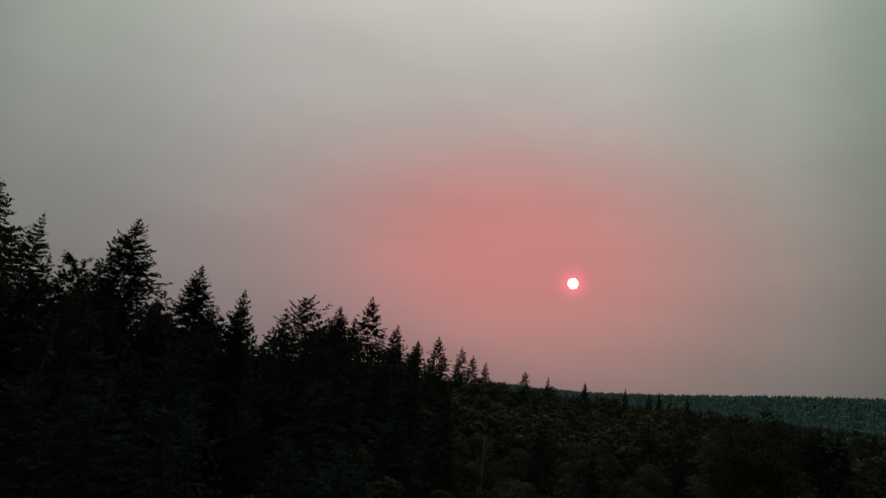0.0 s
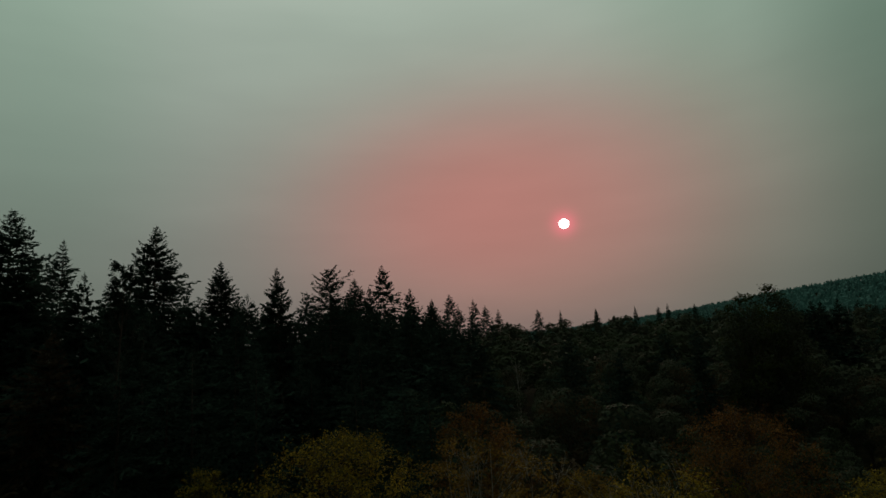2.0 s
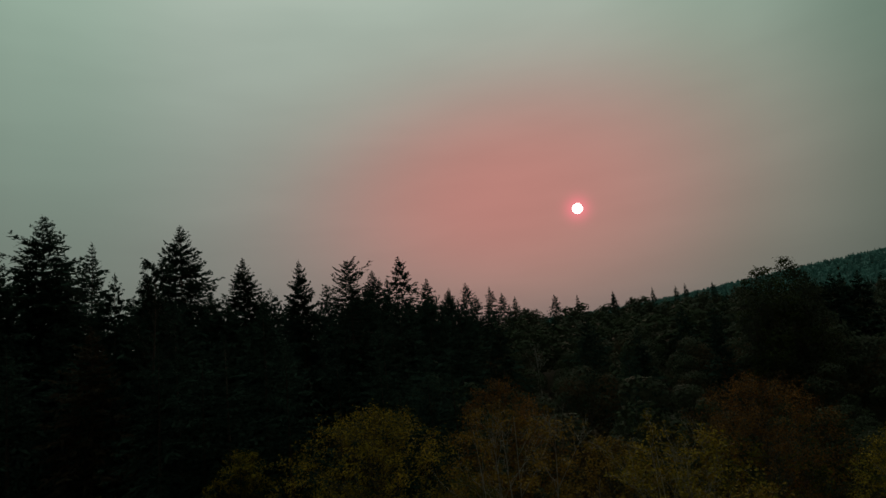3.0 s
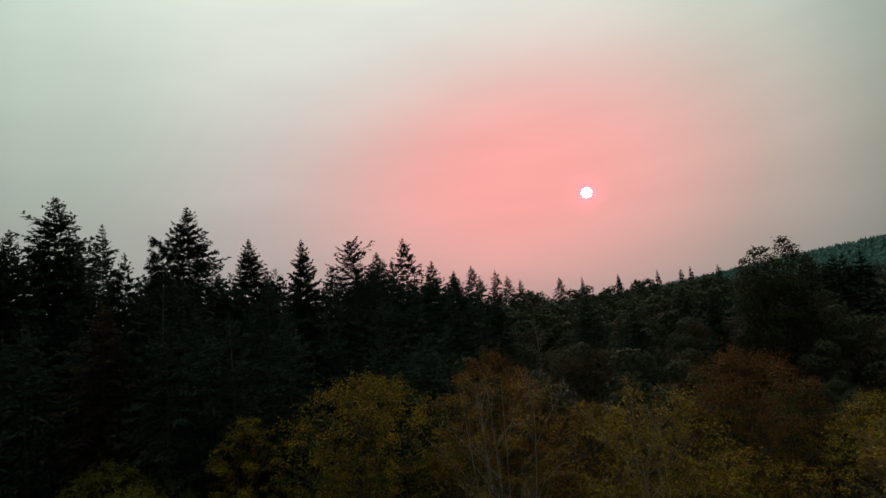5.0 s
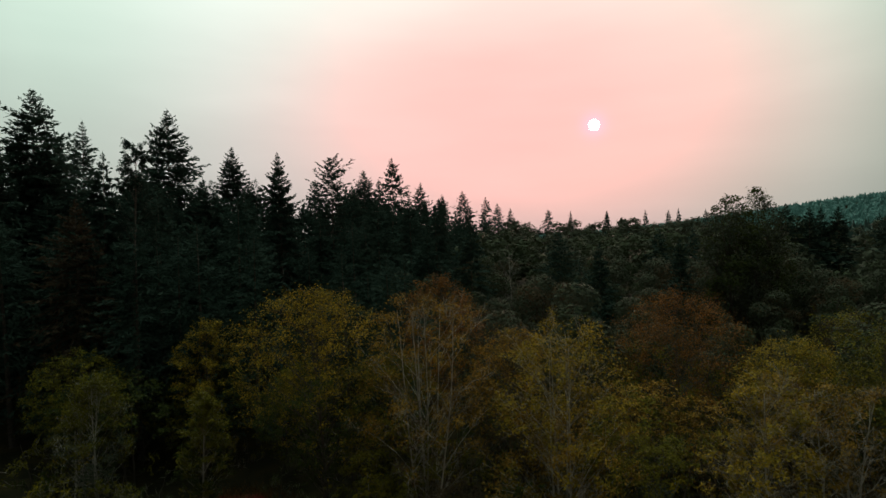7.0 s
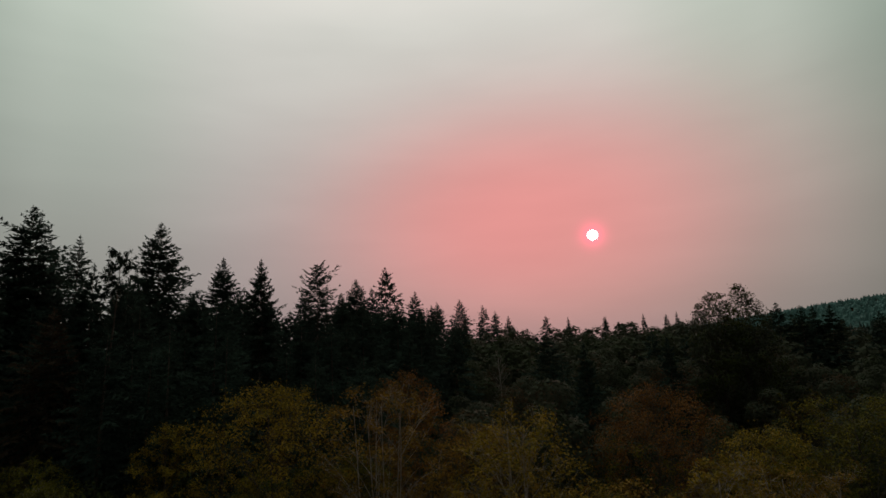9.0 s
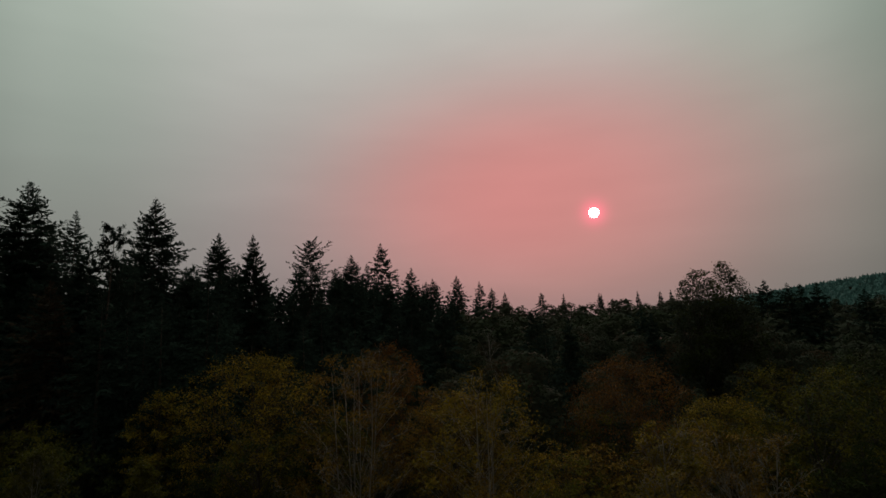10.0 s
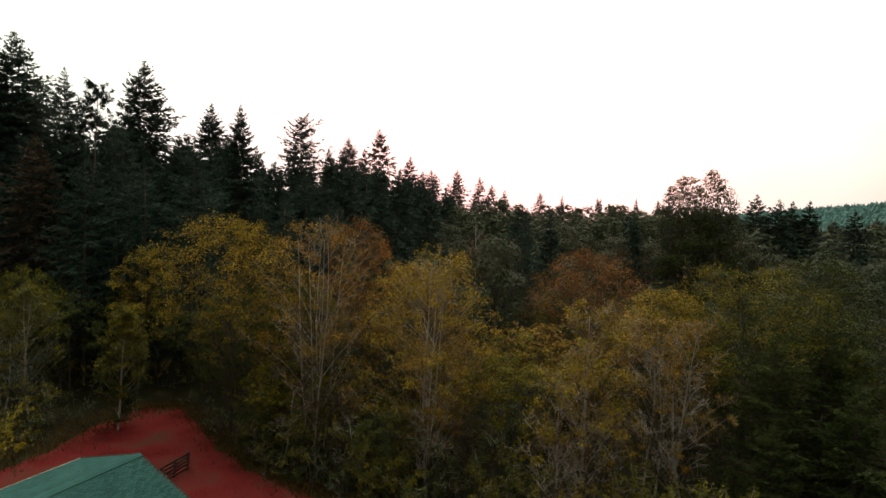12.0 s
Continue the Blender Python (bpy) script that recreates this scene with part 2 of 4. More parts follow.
# ---- ground ----
def ground_sheet():
    k = np.linspace(-1, 1, 151)
    axis = np.sinh(k * 5.6) / math.sinh(5.6) * 4600
    verts = [(x, y + 40, land(x, y + 40)) for y in axis for x in axis]
    n = len(axis)
    faces = [(i * n + j, i * n + j + 1, (i + 1) * n + j + 1, (i + 1) * n + j) for i in range(n - 1) for j in range(n - 1)]
    me = bpy.data.meshes.new("ground")
    me.from_pydata(verts, [], faces)
    me.polygons.foreach_set("use_smooth", np.ones(len(faces), dtype=bool))
    me.materials.append(SOIL)
    tagged(new("ground", me), "dark leaf-strewn forest floor under the trees", "ground", kind="structure")


ground_sheet()


def red_drive():
    """Yard and drive of red gravel round the outbuilding, with a ragged edge."""
    edge = [(-38, 2), (-23, 21), (-21.7, 26), (-22.3, 31), (-21.3, 36.8), (-17.5, 37.5), (-14, 34), (-9.5, 29.5), (-4, 25), (2, 21.8), (7, 20.6), (14, 20.5), (22, 12), (30, -4), (20, -30), (-30, -30)]
    pts = []
    for i, (a, b) in enumerate(zip(edge, edge[1:] + edge[:1])):
        steps = max(2, int(math.dist(a, b) / 0.5))
        for s in range(steps):
            t = s / steps
            x, y = a[0] + (b[0] - a[0]) * t, a[1] + (b[1] - a[1]) * t
            w = 0.5 * noise.noise((x * 0.5, y * 0.5, 3)) + 0.25 * noise.noise((x * 2, y * 2, 7))
            pts.append((x + w, y + w))
    bm = bmesh.new()
    top = [bm.verts.new((x, y, 0.02)) for x, y in pts]
    face = bm.faces.new(top)
    bmesh.ops.triangulate(bm, faces=[face])
    me = bpy.data.meshes.new("gravel_yard")
    bm.to_mesh(me)
    bm.free()
    me.materials.append(RED)
    tagged(new("gravel_yard", me), "red gravel yard and drive around a shingled outbuilding", "gravel yard", kind="structure")


red_drive()


# ---- trees ----
def fir_parts(seed, h, r, whorls=60, per=6, stations=8, pieces=2, blade=(0.5, 0.12), sparse=0.0, droop=0.3, bare=0.12, mat=None, ragged=0.2, taper=0.46, tiered=0.35, blunt=0.95, limb=True):
    """Trunk and needle sprays of a fir with its foot at the origin."""
    rng = np.random.default_rng(seed)
    lean = rng.normal(size=2) * 0.008
    trunk_r = 0.011 * h + 0.05
    cuts = np.linspace(0, h * 0.985, 9)
    at = lambda z: np.array([lean[0] * z, lean[1] * z, z])
    segs = [(at(a), at(b), trunk_r * (1 - a / h) + 0.015, trunk_r * (1 - b / h) + 0.015) for a, b in zip(cuts[:-1], cuts[1:])]
    # branches: height, compass angle, length
    ring = np.repeat(np.arange(whorls), per)
    n = len(ring)
    f = bare + (1 - bare) * ((ring + rng.normal(size=n) * tiered) / whorls).clip(0, 1) ** 0.8
    f = f.clip(bare, 0.992)
    turn = rng.uniform(0, 6.28, whorls)[ring] + np.tile(np.arange(per), whorls) * 6.283 / per + rng.normal(size=n) * 0.3
    bias = rng.uniform(0, 6.28, 3)
    lump = 1 + 0.08 * np.cos(turn - bias[0]) + 0.4 * ragged * np.sin(f * 34 + 2 * np.cos(turn - bias[1]) + bias[2])
    reach = 1.1 * r * (((1 - f) / taper).clip(0, 1) ** blunt) * (0.55 + (f - bare) * 3.0).clip(0, 1)
    L = (reach * lump * np.exp(rng.normal(size=n) * ragged - 0.5 * ragged ** 2) + 0.008 * r).clip(0.1, None)
    keep = rng.random(n) > sparse
    f, turn, L = f[keep], turn[keep], L[keep]
    n = len(f)
    out = np.stack([np.cos(turn), np.sin(turn), np.zeros(n)], axis=1)
    lat = np.stack([-np.sin(turn), np.cos(turn), np.zeros(n)], axis=1)
    up = np.array([0, 0, 1.0])
    base = np.stack([lean[0] * f * h, lean[1] * f * h, f * h], axis=1)
    u = ((1 - f) / taper).clip(0, 1)
    rise = 0.62 - 0.75 * u + rng.normal(size=n) * 0.1
    sag = droop * (0.35 + 0.8 * u)

    def along(s):
        return base + out * (L * s)[:, None] + up * (L * (rise * s - sag * s * s + 0.16 * s ** 4))[:, None]

    if limb:
        mid, tip = along(np.full(n, 0.45)), along(np.full(n, 0.9))
        for b in range(n):
            if L[b] > 0.12 * r:
                segs.append((base[b], mid[b], 0.010 * L[b] + 0.012, 0.006 * L[b] + 0.008))
                segs.append((mid[b], tip[b], 0.006 * L[b] + 0.008, 0.006))
    quads = []
    young = 0.3 + 0.7 * (L / (0.4 * r)).clip(0, 1)

    def blades(centre, way, length, width):
        m = len(centre)
        way = way / (np.linalg.norm(way, axis=1, keepdims=True) + 1e-9)
        side = np.cross(way, rng.normal(size=(m, 3)) * 0.55 + up)
        side /= np.linalg.norm(side, axis=1, keepdims=True) + 1e-9
        a, b = way * length[:, None] * 0.5, side * width[:, None]
        quads.append(np.stack([centre - a, centre - a * 0.1 + b, centre + a, centre - a * 0.1 - b], axis=1))

    for k in range(stations):
        s = 0.16 + 0.84 * ((k + rng.uniform(0.1, 1.0, n)) / stations).clip(0, 1)
        p = along(s)
        fwd = along((s + 0.05).clip(0, 1.06)) - along(s - 0.05)
        fwd /= np.linalg.norm(fwd, axis=1, keepdims=True) + 1e-9
        use = rng.random(n) < 0.22 + 0.9 * (L / (0.55 * r)).clip(0, 1)
        for sg in (-1, 1):
            tl = 0.36 * L * (1.1 - s) ** 0.6 * rng.uniform(0.6, 1.3, n) + 0.14 * young + 0.02 * L
            way = fwd * rng.uniform(0.5, 1.0, n)[:, None] + lat * (sg * rng.uniform(0.5, 1.0, n))[:, None] - up * rng.uniform(-0.12, 0.45, n)[:, None]
            way /= np.linalg.norm(way, axis=1, keepdims=True)
            for j in range(pieces):
                c = p + way * (tl * (j + 0.5) / pieces)[:, None]
                c[:, 2] -= tl * 0.12 * (j / pieces) ** 2
                ln = (tl / pieces * 1.5).clip(blade[0] * 0.5 * young, blade[0] * 2.2) * rng.uniform(0.8, 1.25, n)
                blades(c[use], (way + rng.normal(size=(n, 3)) * 0.25)[use], ln[use], (blade[1] * rng.uniform(0.7, 1.3, n) * young)[use])
        hang = rng.random(n) < 0.5
        blades((p - up * (blade[0] * 0.3 * young)[:, None])[hang], (rng.normal(size=(n, 3)) * 0.35 - up + fwd * 0.3)[hang], (blade[0] * young * rng.uniform(0.7, 1.5, n))[hang], (blade[1] * 0.8 * young)[hang])
    e = along(np.ones(n)) - along(np.full(n, 0.9))
    blades(along(np.ones(n)), e, 0.15 + 0.11 * L, blade[1] * 0.8 * young)
    k = 7
    blades(at(h * 0.985) + up * np.linspace(-0.02, 0.01, k)[:, None] * h, up + rng.normal(size=(k, 3)) * 0.2, np.full(k, 0.026 * h), np.full(k, 0.05))
    return tubes("trunk", segs, BARK, 3), mesh_from("needles", np.concatenate(quads), mat or NEEDLE)


def make_fir(meshes, x, y, z, scale, spin, label, group):
    e = new("fir_tree")
    e.matrix_basis = Matrix.LocRotScale((x, y, z), Euler((0, 0, spin)), Vector(scale))
    child("trunk", meshes[0], e)
    tagged(child("needles", meshes[1], e), kind="stuff")
    return tagged(e, label, "fir tree", group)


def leafy_parts(seed, h, r, limbs=40, twigs=7, per_twig=20, size=(0.06, 0.115), low=0.32, stems=1, bark=None, leaf_mat=None, second=None,
                bare_twigs=0.0, trunk_r=None, top_heavy=1.15, lean=(0.0, 0.0), sides=5, forks=1, cone=0.0, dome=2.6, shell=0, clump=40, twig_mat=None, loose=0.65):
    """Trunk with limbs, twigs and leaves of a broadleaved tree with its foot at the origin."""
    rng = np.random.default_rng(seed)
    trunk_r = (trunk_r or 0.0065 * h + 0.015) / math.sqrt(stems)
    wood, thin, c1, c2 = [], [], [], []
    zc, hz = h * (1 + low) / 2, h * (1 - low) / 2
    feet = [(0.0, 0.0)] + [(rng.normal() * 0.8, rng.normal() * 0.8) for _ in range(stems - 1)]
    leans = [(lean[0] + rng.normal() * 0.03 + fx * 0.13, lean[1] + rng.normal() * 0.03 + fy * 0.13) for fx, fy in feet]
    wob = rng.normal(size=(stems, 2)) * 0.2

    def stem(i, z):
        fx, fy = feet[i]
        b = math.sin(z / h * 5 + i) * 1.0
        return np.array([fx + leans[i][0] * z + wob[i][0] * b, fy + leans[i][1] * z + wob[i][1] * b, z])

    for i in range(stems):
        cuts = np.linspace(0, h * 0.93, 10)
        for a, b in zip(cuts[:-1], cuts[1:]):
            wood.append((stem(i, a), stem(i, b), trunk_r * (1 - a / h) ** 0.9 + 0.015, trunk_r * (1 - b / h) ** 0.9 + 0.015))
    # lobes make the crown uneven
    lobes = [(rng.uniform(0, 2 * math.pi), rng.uniform(-0.6, 0.9), rng.uniform(0.75, 1.2)) for _ in range(9)]
    for k in range(limbs):
        a = rng.uniform(0, 2 * math.pi)
        v = 1 - 2 * rng.random() ** top_heavy
        v = max(-0.95, min(0.98, v))
        swell = 1.0
        for la, lv, ls in lobes:
            swell += (ls - 1) * math.exp(-((math.cos(a) - math.cos(la)) ** 2 + (math.sin(a) - math.sin(la)) ** 2 + (v - lv) ** 2) * 2)
        rad = r * math.sqrt(max(0.03, 1 - abs(v) ** dome)) * swell * rng.uniform(0.6, 1.0) * (1 - cone * (v + 1) / 2)
        i = rng.integers(stems)
        zt = min(h, zc + hz * v * (0.9 + 0.1 * swell))
        mid = stem(i, zt)
        tip = np.array([mid[0] + rad * math.cos(a), mid[1] + rad * math.sin(a), zt])
        start_z = max(h * 0.1, zt - rad * rng.uniform(0.5, 1.0) - h * 0.06)
        s0 = stem(i, min(start_z, h * 0.9))
        bend = s0 + (tip - s0) * 0.5 + np.array([rng.normal() * 0.5, rng.normal() * 0.5, 0.12 * rad + rng.normal() * 0.35])
        L = np.linalg.norm(tip - s0)
        r0 = 0.0034 * L + 0.006
        path = [s0 * (1 - t) ** 2 + bend * 2 * t * (1 - t) + tip * t * t for t in (0, 0.34, 0.68, 1.0)]
        for q in range(3):
            wood.append((path[q], path[q + 1], r0 * (1 - q * 0.28), r0 * (0.72 - q * 0.26)))
        for _ in range(twigs):
            t = rng.uniform(0.35, 1.0)
            b0 = s0 * (1 - t) ** 2 + bend * 2 * t * (1 - t) + tip * t * t
            way = rng.normal(size=3) * 0.75 + (tip - s0) / L * 0.6 + np.array([0, 0, 0.5])
            way /= np.linalg.norm(way)
            tl = rng.uniform(0.5, 1.25) * (0.5 + 0.11 * r)
            b1 = b0 + way * tl
            thin.append((b0, b1, 0.016, 0.006))
            for _ in range(forks):
                w2 = way + rng.normal(size=3) * 0.6
                w2 /= np.linalg.norm(w2)
                m = b0 + way * tl * rng.uniform(0.3, 0.8)
                thin.append((m, m + w2 * tl * 0.55, 0.010, 0.004))
            if rng.random() < bare_twigs:
                continue
            n = int(per_twig * rng.uniform(0.5, 1.5))
            s = rng.uniform(0.2, 1.1, size=(n, 1))
            pts = b0 + way * tl * s + rng.normal(size=(n, 3)) * tl * np.array([0.17, 0.17, 0.12])
            # second leaf colour likelier low down: greener leaves, and shade put in as colour
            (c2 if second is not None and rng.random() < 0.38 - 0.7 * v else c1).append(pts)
    # dense clumps over the dome of the crown
    for _ in range(shell):
        a, v = rng.uniform(0, 2 * math.pi), rng.uniform(-0.45, 0.97)
        swell = 1.0
        for la, lv, ls in lobes:
            swell += (ls - 1) * math.exp(-((math.cos(a) - math.cos(la)) ** 2 + (math.sin(a) - math.sin(la)) ** 2 + (v - lv) ** 2) * 2)
        rad = r * math.sqrt(max(0.03, 1 - abs(v) ** dome)) * swell * rng.uniform(0.72, 1.0) * (1 - cone * (v + 1) / 2)
        mid = stem(0, min(h, zc + hz * v))
        at = mid + np.array([rad * math.cos(a), rad * math.sin(a), rng.normal() * 0.2])
        n = int(clump * rng.uniform(0.6, 1.5))
        pts = at + rng.normal(size=(n, 3)) * np.array([0.085, 0.085, 0.05]) * (1.4 + 0.55 * r)
        # lower clumps lean to the second colour too, part foliage, part painted shade
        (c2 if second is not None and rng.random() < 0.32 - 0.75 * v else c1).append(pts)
        thin.append((at - np.array([math.cos(a), math.sin(a), 1.2]) * 0.5, at, 0.014, 0.005))
    heart = (lean[0] * zc, lean[1] * zc, zc - hz * 0.35)
    meshes = [("trunk", tubes("trunk", wood, bark or BARK, sides)), ("branchwork", tubes("branchwork", thin, twig_mat or TWIG, 3))]
    if c1:
        quads = leaf_quads(rng, np.concatenate(c1), size, heart, loose)
        meshes.append(("foliage", mesh_from("foliage", quads, leaf_mat)))
    if c2:
        meshes.append(("foliage", mesh_from("foliage", leaf_quads(rng, np.concatenate(c2), size, heart, loose), second)))
    return meshes


def crown_parts(seed, h, r, leaf_mat, second=None, lobes=11, leaves=3300, size=(0.17, 0.29), low=0.12, slim=0.0, fringe=0.12, bark=None, limbs=14, inner=0.86):
    """A full broadleaved tree: trunk, limbs and a crown of leafy lobes, foot at the origin."""
    rng = np.random.default_rng(seed)
    zc, hz = h * (1 + low) / 2, h * (1 - low) / 2
    centres, radii = [], []
    for k in range(lobes):
        v = -0.75 + 1.5 * (k + 0.5) / lobes + rng.normal() * 0.08
        a = k * 2.4 + rng.normal() * 0.5
        w = r * math.sqrt(max(0.0, 1 - v * v)) * rng.uniform(0.45, 0.75) * (1 - slim * (v + 1) / 2)
        centres.append((w * math.cos(a), w * math.sin(a), zc + hz * v * (0.72 + 0.3 * slim)))
        radii.append(r * rng.uniform(0.36, 0.54) * (1 - 0.5 * slim * (v + 1) / 2))
    for k in range(7 if slim > 0.4 else 1):
        radii.append(r * (0.23 + 0.055 * k) if slim > 0.4 else min(r * 0.45, hz * 0.4) * (1 - 0.62 * slim))
        off = 0.11 * r * k ** 0.8
        centres.append((off * math.cos(2.4 * k), off * math.sin(2.4 * k), h - radii[-1] - 0.17 * r * k))
    c, rad = np.array(centres), np.array(radii)
    share = rng.choice(len(c), size=leaves * 3, p=rad ** 1.2 / (rad ** 1.2).sum())
    way = rng.normal(size=(leaves * 3, 3))
    way[:, 2] = way[:, 2] * 0.9 + 0.35
    way /= np.linalg.norm(way, axis=1, keepdims=True)
    # small bumps on every lobe
    bump = 1 + 0.06 * np.sin(way[:, 0] * 7 + share) * np.sin(way[:, 1] * 7 + share * 2) + 0.03 * np.sin(way[:, 2] * 11 + share * 3)
    push = bump * rng.uniform(inner, 1.04, leaves * 3) + fringe * (rng.random(leaves * 3) < 0.12) * rng.random(leaves * 3)
    p = c[share] + way * (rad[share] * push)[:, None] * np.array([1, 1, 0.9])
    gap = np.linalg.norm(p[:, None] - c[None], axis=2) / rad[None]
    gap[np.arange(len(p)), share] = 9
    ok = np.flatnonzero(gap.min(axis=1) > 0.84)[:leaves]
    p, way, share = p[ok], way[ok], share[ok]
    n = len(p)
    w = way + rng.normal(size=(n, 3)) * 0.28
    w[:, 2] += 0.25
    w /= np.linalg.norm(w, axis=1, keepdims=True)
    u = np.cross(w, rng.normal(size=(n, 3)))
    u /= np.linalg.norm(u, axis=1, keepdims=True) + 1e-9
    v = np.cross(w, u)
    s = rng.uniform(size[0], size[1], size=(n, 1))
    quads = np.stack([p - u * s, p + v * s * 0.66, p + u * s, p - v * s * 0.66], axis=1)
    wood = []
    top = np.array([0, 0, zc + hz * 0.5])
    cuts = np.linspace(0, 1, 5)
    tr = 0.012 * h + 0.03
    wob = rng.normal(size=(5, 2)) * 0.12
    pts = [np.array([wob[i, 0] * (i > 0), wob[i, 1] * (i > 0), top[2] * t]) for i, t in enumerate(cuts)]
    for i in range(4):
        wood.append((pts[i], pts[i + 1], tr * (1 - 0.2 * i), tr * (0.8 - 0.2 * i)))
    for k in range(limbs):
        i = k % len(c)
        z0 = max(h * 0.12, c[i][2] - rad[i] * 1.3 - 0.1 * h)
        s0 = np.array([0, 0, min(z0, top[2] * 0.9)])
        e = c[i] + rng.normal(size=3) * rad[i] * 0.3
        m = (s0 + e) / 2 + np.array([0, 0, 0.25 * rad[i]])
        wood.append((s0, m, tr * 0.4, tr * 0.25))
        wood.append((m, e, tr * 0.25, 0.02))
    meshes = [("trunk", tubes("trunk", wood, bark or BARK, 4))]
    if second is None:
        return meshes + [("foliage", mesh_from("foliage", quads, leaf_mat))]
    odd = (share % 3 == 1) ^ (rng.random(n) < 0.12)
    return meshes + [("foliage", mesh_from("foliage", quads[~odd], leaf_mat)), ("foliage", mesh_from("foliage", quads[odd], second))]


def make_leafy(name, meshes, x, y, z, scale, spin, label, category, group=""):
    e = new(name)
    e.matrix_basis = Matrix.LocRotScale((x, y, z), Euler((0, 0, spin)), Vector(scale))
    for n, me in meshes:
        n = "branchwork" if name == "shrub" and n == "trunk" else n
        tagged(child(n, me, e), kind="stuff" if n != "trunk" else "")
    return tagged(e, label, category, group)


# firs of several habits, each 40 m tall before scaling
FIRS = [fir_parts(11, 40, 7.4, 50, 8, 7, 2, blade=(0.55, 0.195), tiered=0.25, ragged=0.13), fir_parts(12, 40, 5.8, 54, 8, 7, 2, blade=(0.55, 0.19), tiered=0.45), fir_parts(13, 40, 8.0, 54, 8, 7, 2, blade=(0.55, 0.195), droop=0.42, ragged=0.26),
        fir_parts(14, 40, 5.0, 42, 7, 7, 2, blade=(0.5, 0.16), tiered=0.12, ragged=0.14, taper=0.5), fir_parts(15, 40, 5.0, 46, 6, 7, 2, blade=(0.5, 0.16), sparse=0.06, ragged=0.3, droop=0.1, taper=0.34, blunt=0.6)]
MID_FIRS = [fir_parts(31 + i, 40, r, 40, 5, 4, 1, blade=(1.15, 0.36), ragged=0.2, taper=t, limb=False) for i, (r, t) in enumerate([(7.0, 0.45), (5.6, 0.45), (7.4, 0.45), (4.6, 0.5), (5.4, 0.3)])]
NEAR_FIRS = [fir_parts(61 + i, 40, r, 42, 5, 5, 2, blade=(0.58, 0.15), ragged=0.22, limb=False) for i, r in enumerate([7.0, 5.6, 7.6, 4.8])]
FIR_LABELS = ["tall dense dark green fir on a wooded slope", "slim dark fir with ragged branch tips in the forest", "broad dark fir with drooping branches in the forest",
              "narrow open fir standing above the woods", "ragged fir with gaps between its branches in the forest"]
# each: x, y, height of the tip above the datum, habit, girth
# tall firs along the skyline
SKYLINE_FIRS = [(-70.4, 73, 51, 2, 0.92), (-66, 60, 43, 1, 0.9), (-70, 83, 48.5, 3, 1), (-52, 80.9, 48.8, 0, 0.92), (-55.4, 97, 38, 1, 1), (-49.6, 100, 45.6, 1, 1),
                (-46, 101, 38, 0, 0.9), (-26.2, 67, 37.4, 1, 0.78), (-24, 86.5, 39.8, 4, 1), (-26.4, 111, 37.5, 1, 0.9), (-31.2, 146, 46.2, 0, 0.95), (-26, 166, 52.9, 0, 0.95),
                (-29, 158, 45, 1, 0.8), (-20.5, 198, 48, 0, 1), (-12.5, 201, 43.4, 1, 1), (-6.9, 282, 52.8, 0, 1), (5.8, 277, 48.5, 1, 1), (12, 287, 45.4, 0, 0.9),
                (19.6, 297, 43.2, 1, 0.9), (37.2, 262, 39.4, 4, 0.9)]
# firs rising out of the valley woods
VALLEY_FIRS = [(73.5, 294, 39.2, 3, 0.8), (48, 262, 38.2, 3, 0.8), (66, 262, 37.4, 1, 0.8), (84, 258, 37.2, 3, 0.8), (92, 250, 36, 1, 0.8), (101, 262, 37.4, 3, 0.8),
               (112, 256, 36.2, 1, 0.8), (81.2, 132, 30.3, 0, 1.2), (85.5, 130, 29, 1, 1.4), (93, 137.6, 29, 3, 1.5), (96.5, 136.5, 29.2, 3, 1.5), (70.5, 135, 28, 2, 1.2),
               (104, 130, 26.4, 1, 1.4)]
# firs that close the slope behind them
SLOPE_FIRS = [(-42, 62, 33, 2, 1), (-47, 66, 36, 0, 1), (-34, 72, 33, 1, 1), (-40, 90, 37, 0, 1), (-37, 118, 40, 2, 0.9), (-16, 122, 33, 1, 1),
              (-10, 160, 38, 0, 1), (-2, 205, 40, 1, 1), (-15, 240, 46, 0, 1), (-66, 70, 42, 0, 1.1), (-58, 72, 40, 1, 1), (-75, 75, 44, 2, 1),
              (-72, 62, 42, 0, 1.1), (-80, 90, 47, 1, 1), (-62, 92, 40, 0, 1), (-70, 100, 44, 1, 1), (-90, 80, 48, 0, 1), (-60, 84, 37.5, 0, 1.1),
              (-66, 92, 39.5, 1, 1.1), (-55, 88, 37, 2, 1.1), (-47, 86, 36.5, 0, 1.1)]
SKYLINE = SKYLINE_FIRS + VALLEY_FIRS + SLOPE_FIRS
for i, (x, y, top, habit, girth) in enumerate(SKYLINE):
    foot = land(x, y)
    s = (top - foot) / 40
    make_fir((FIRS if i < 20 and y < 150 else MID_FIRS)[habit], x, y, foot - 0.2, (s * girth, s * girth, s), i * 1.3, FIR_LABELS[habit], "firs on the slope")
foot = land(-39.2, 51.6)
make_leafy("pine_tree", leafy_parts(21, 37.3 - foot, 3.3, limbs=48, twigs=7, per_twig=44, size=(0.09, 0.19), low=0.42, trunk_r=0.3, top_heavy=1.0, leaf_mat=NEEDLE, cone=0.2, forks=0), -39.2, 51.6, foot - 0.1, (1, 1, 1), 0.4,
           "sparse pine with clumped foliage on a bare pole", "pine tree")

# a fir with dying brown foliage below it
foot = land(-43.5, 48.3)
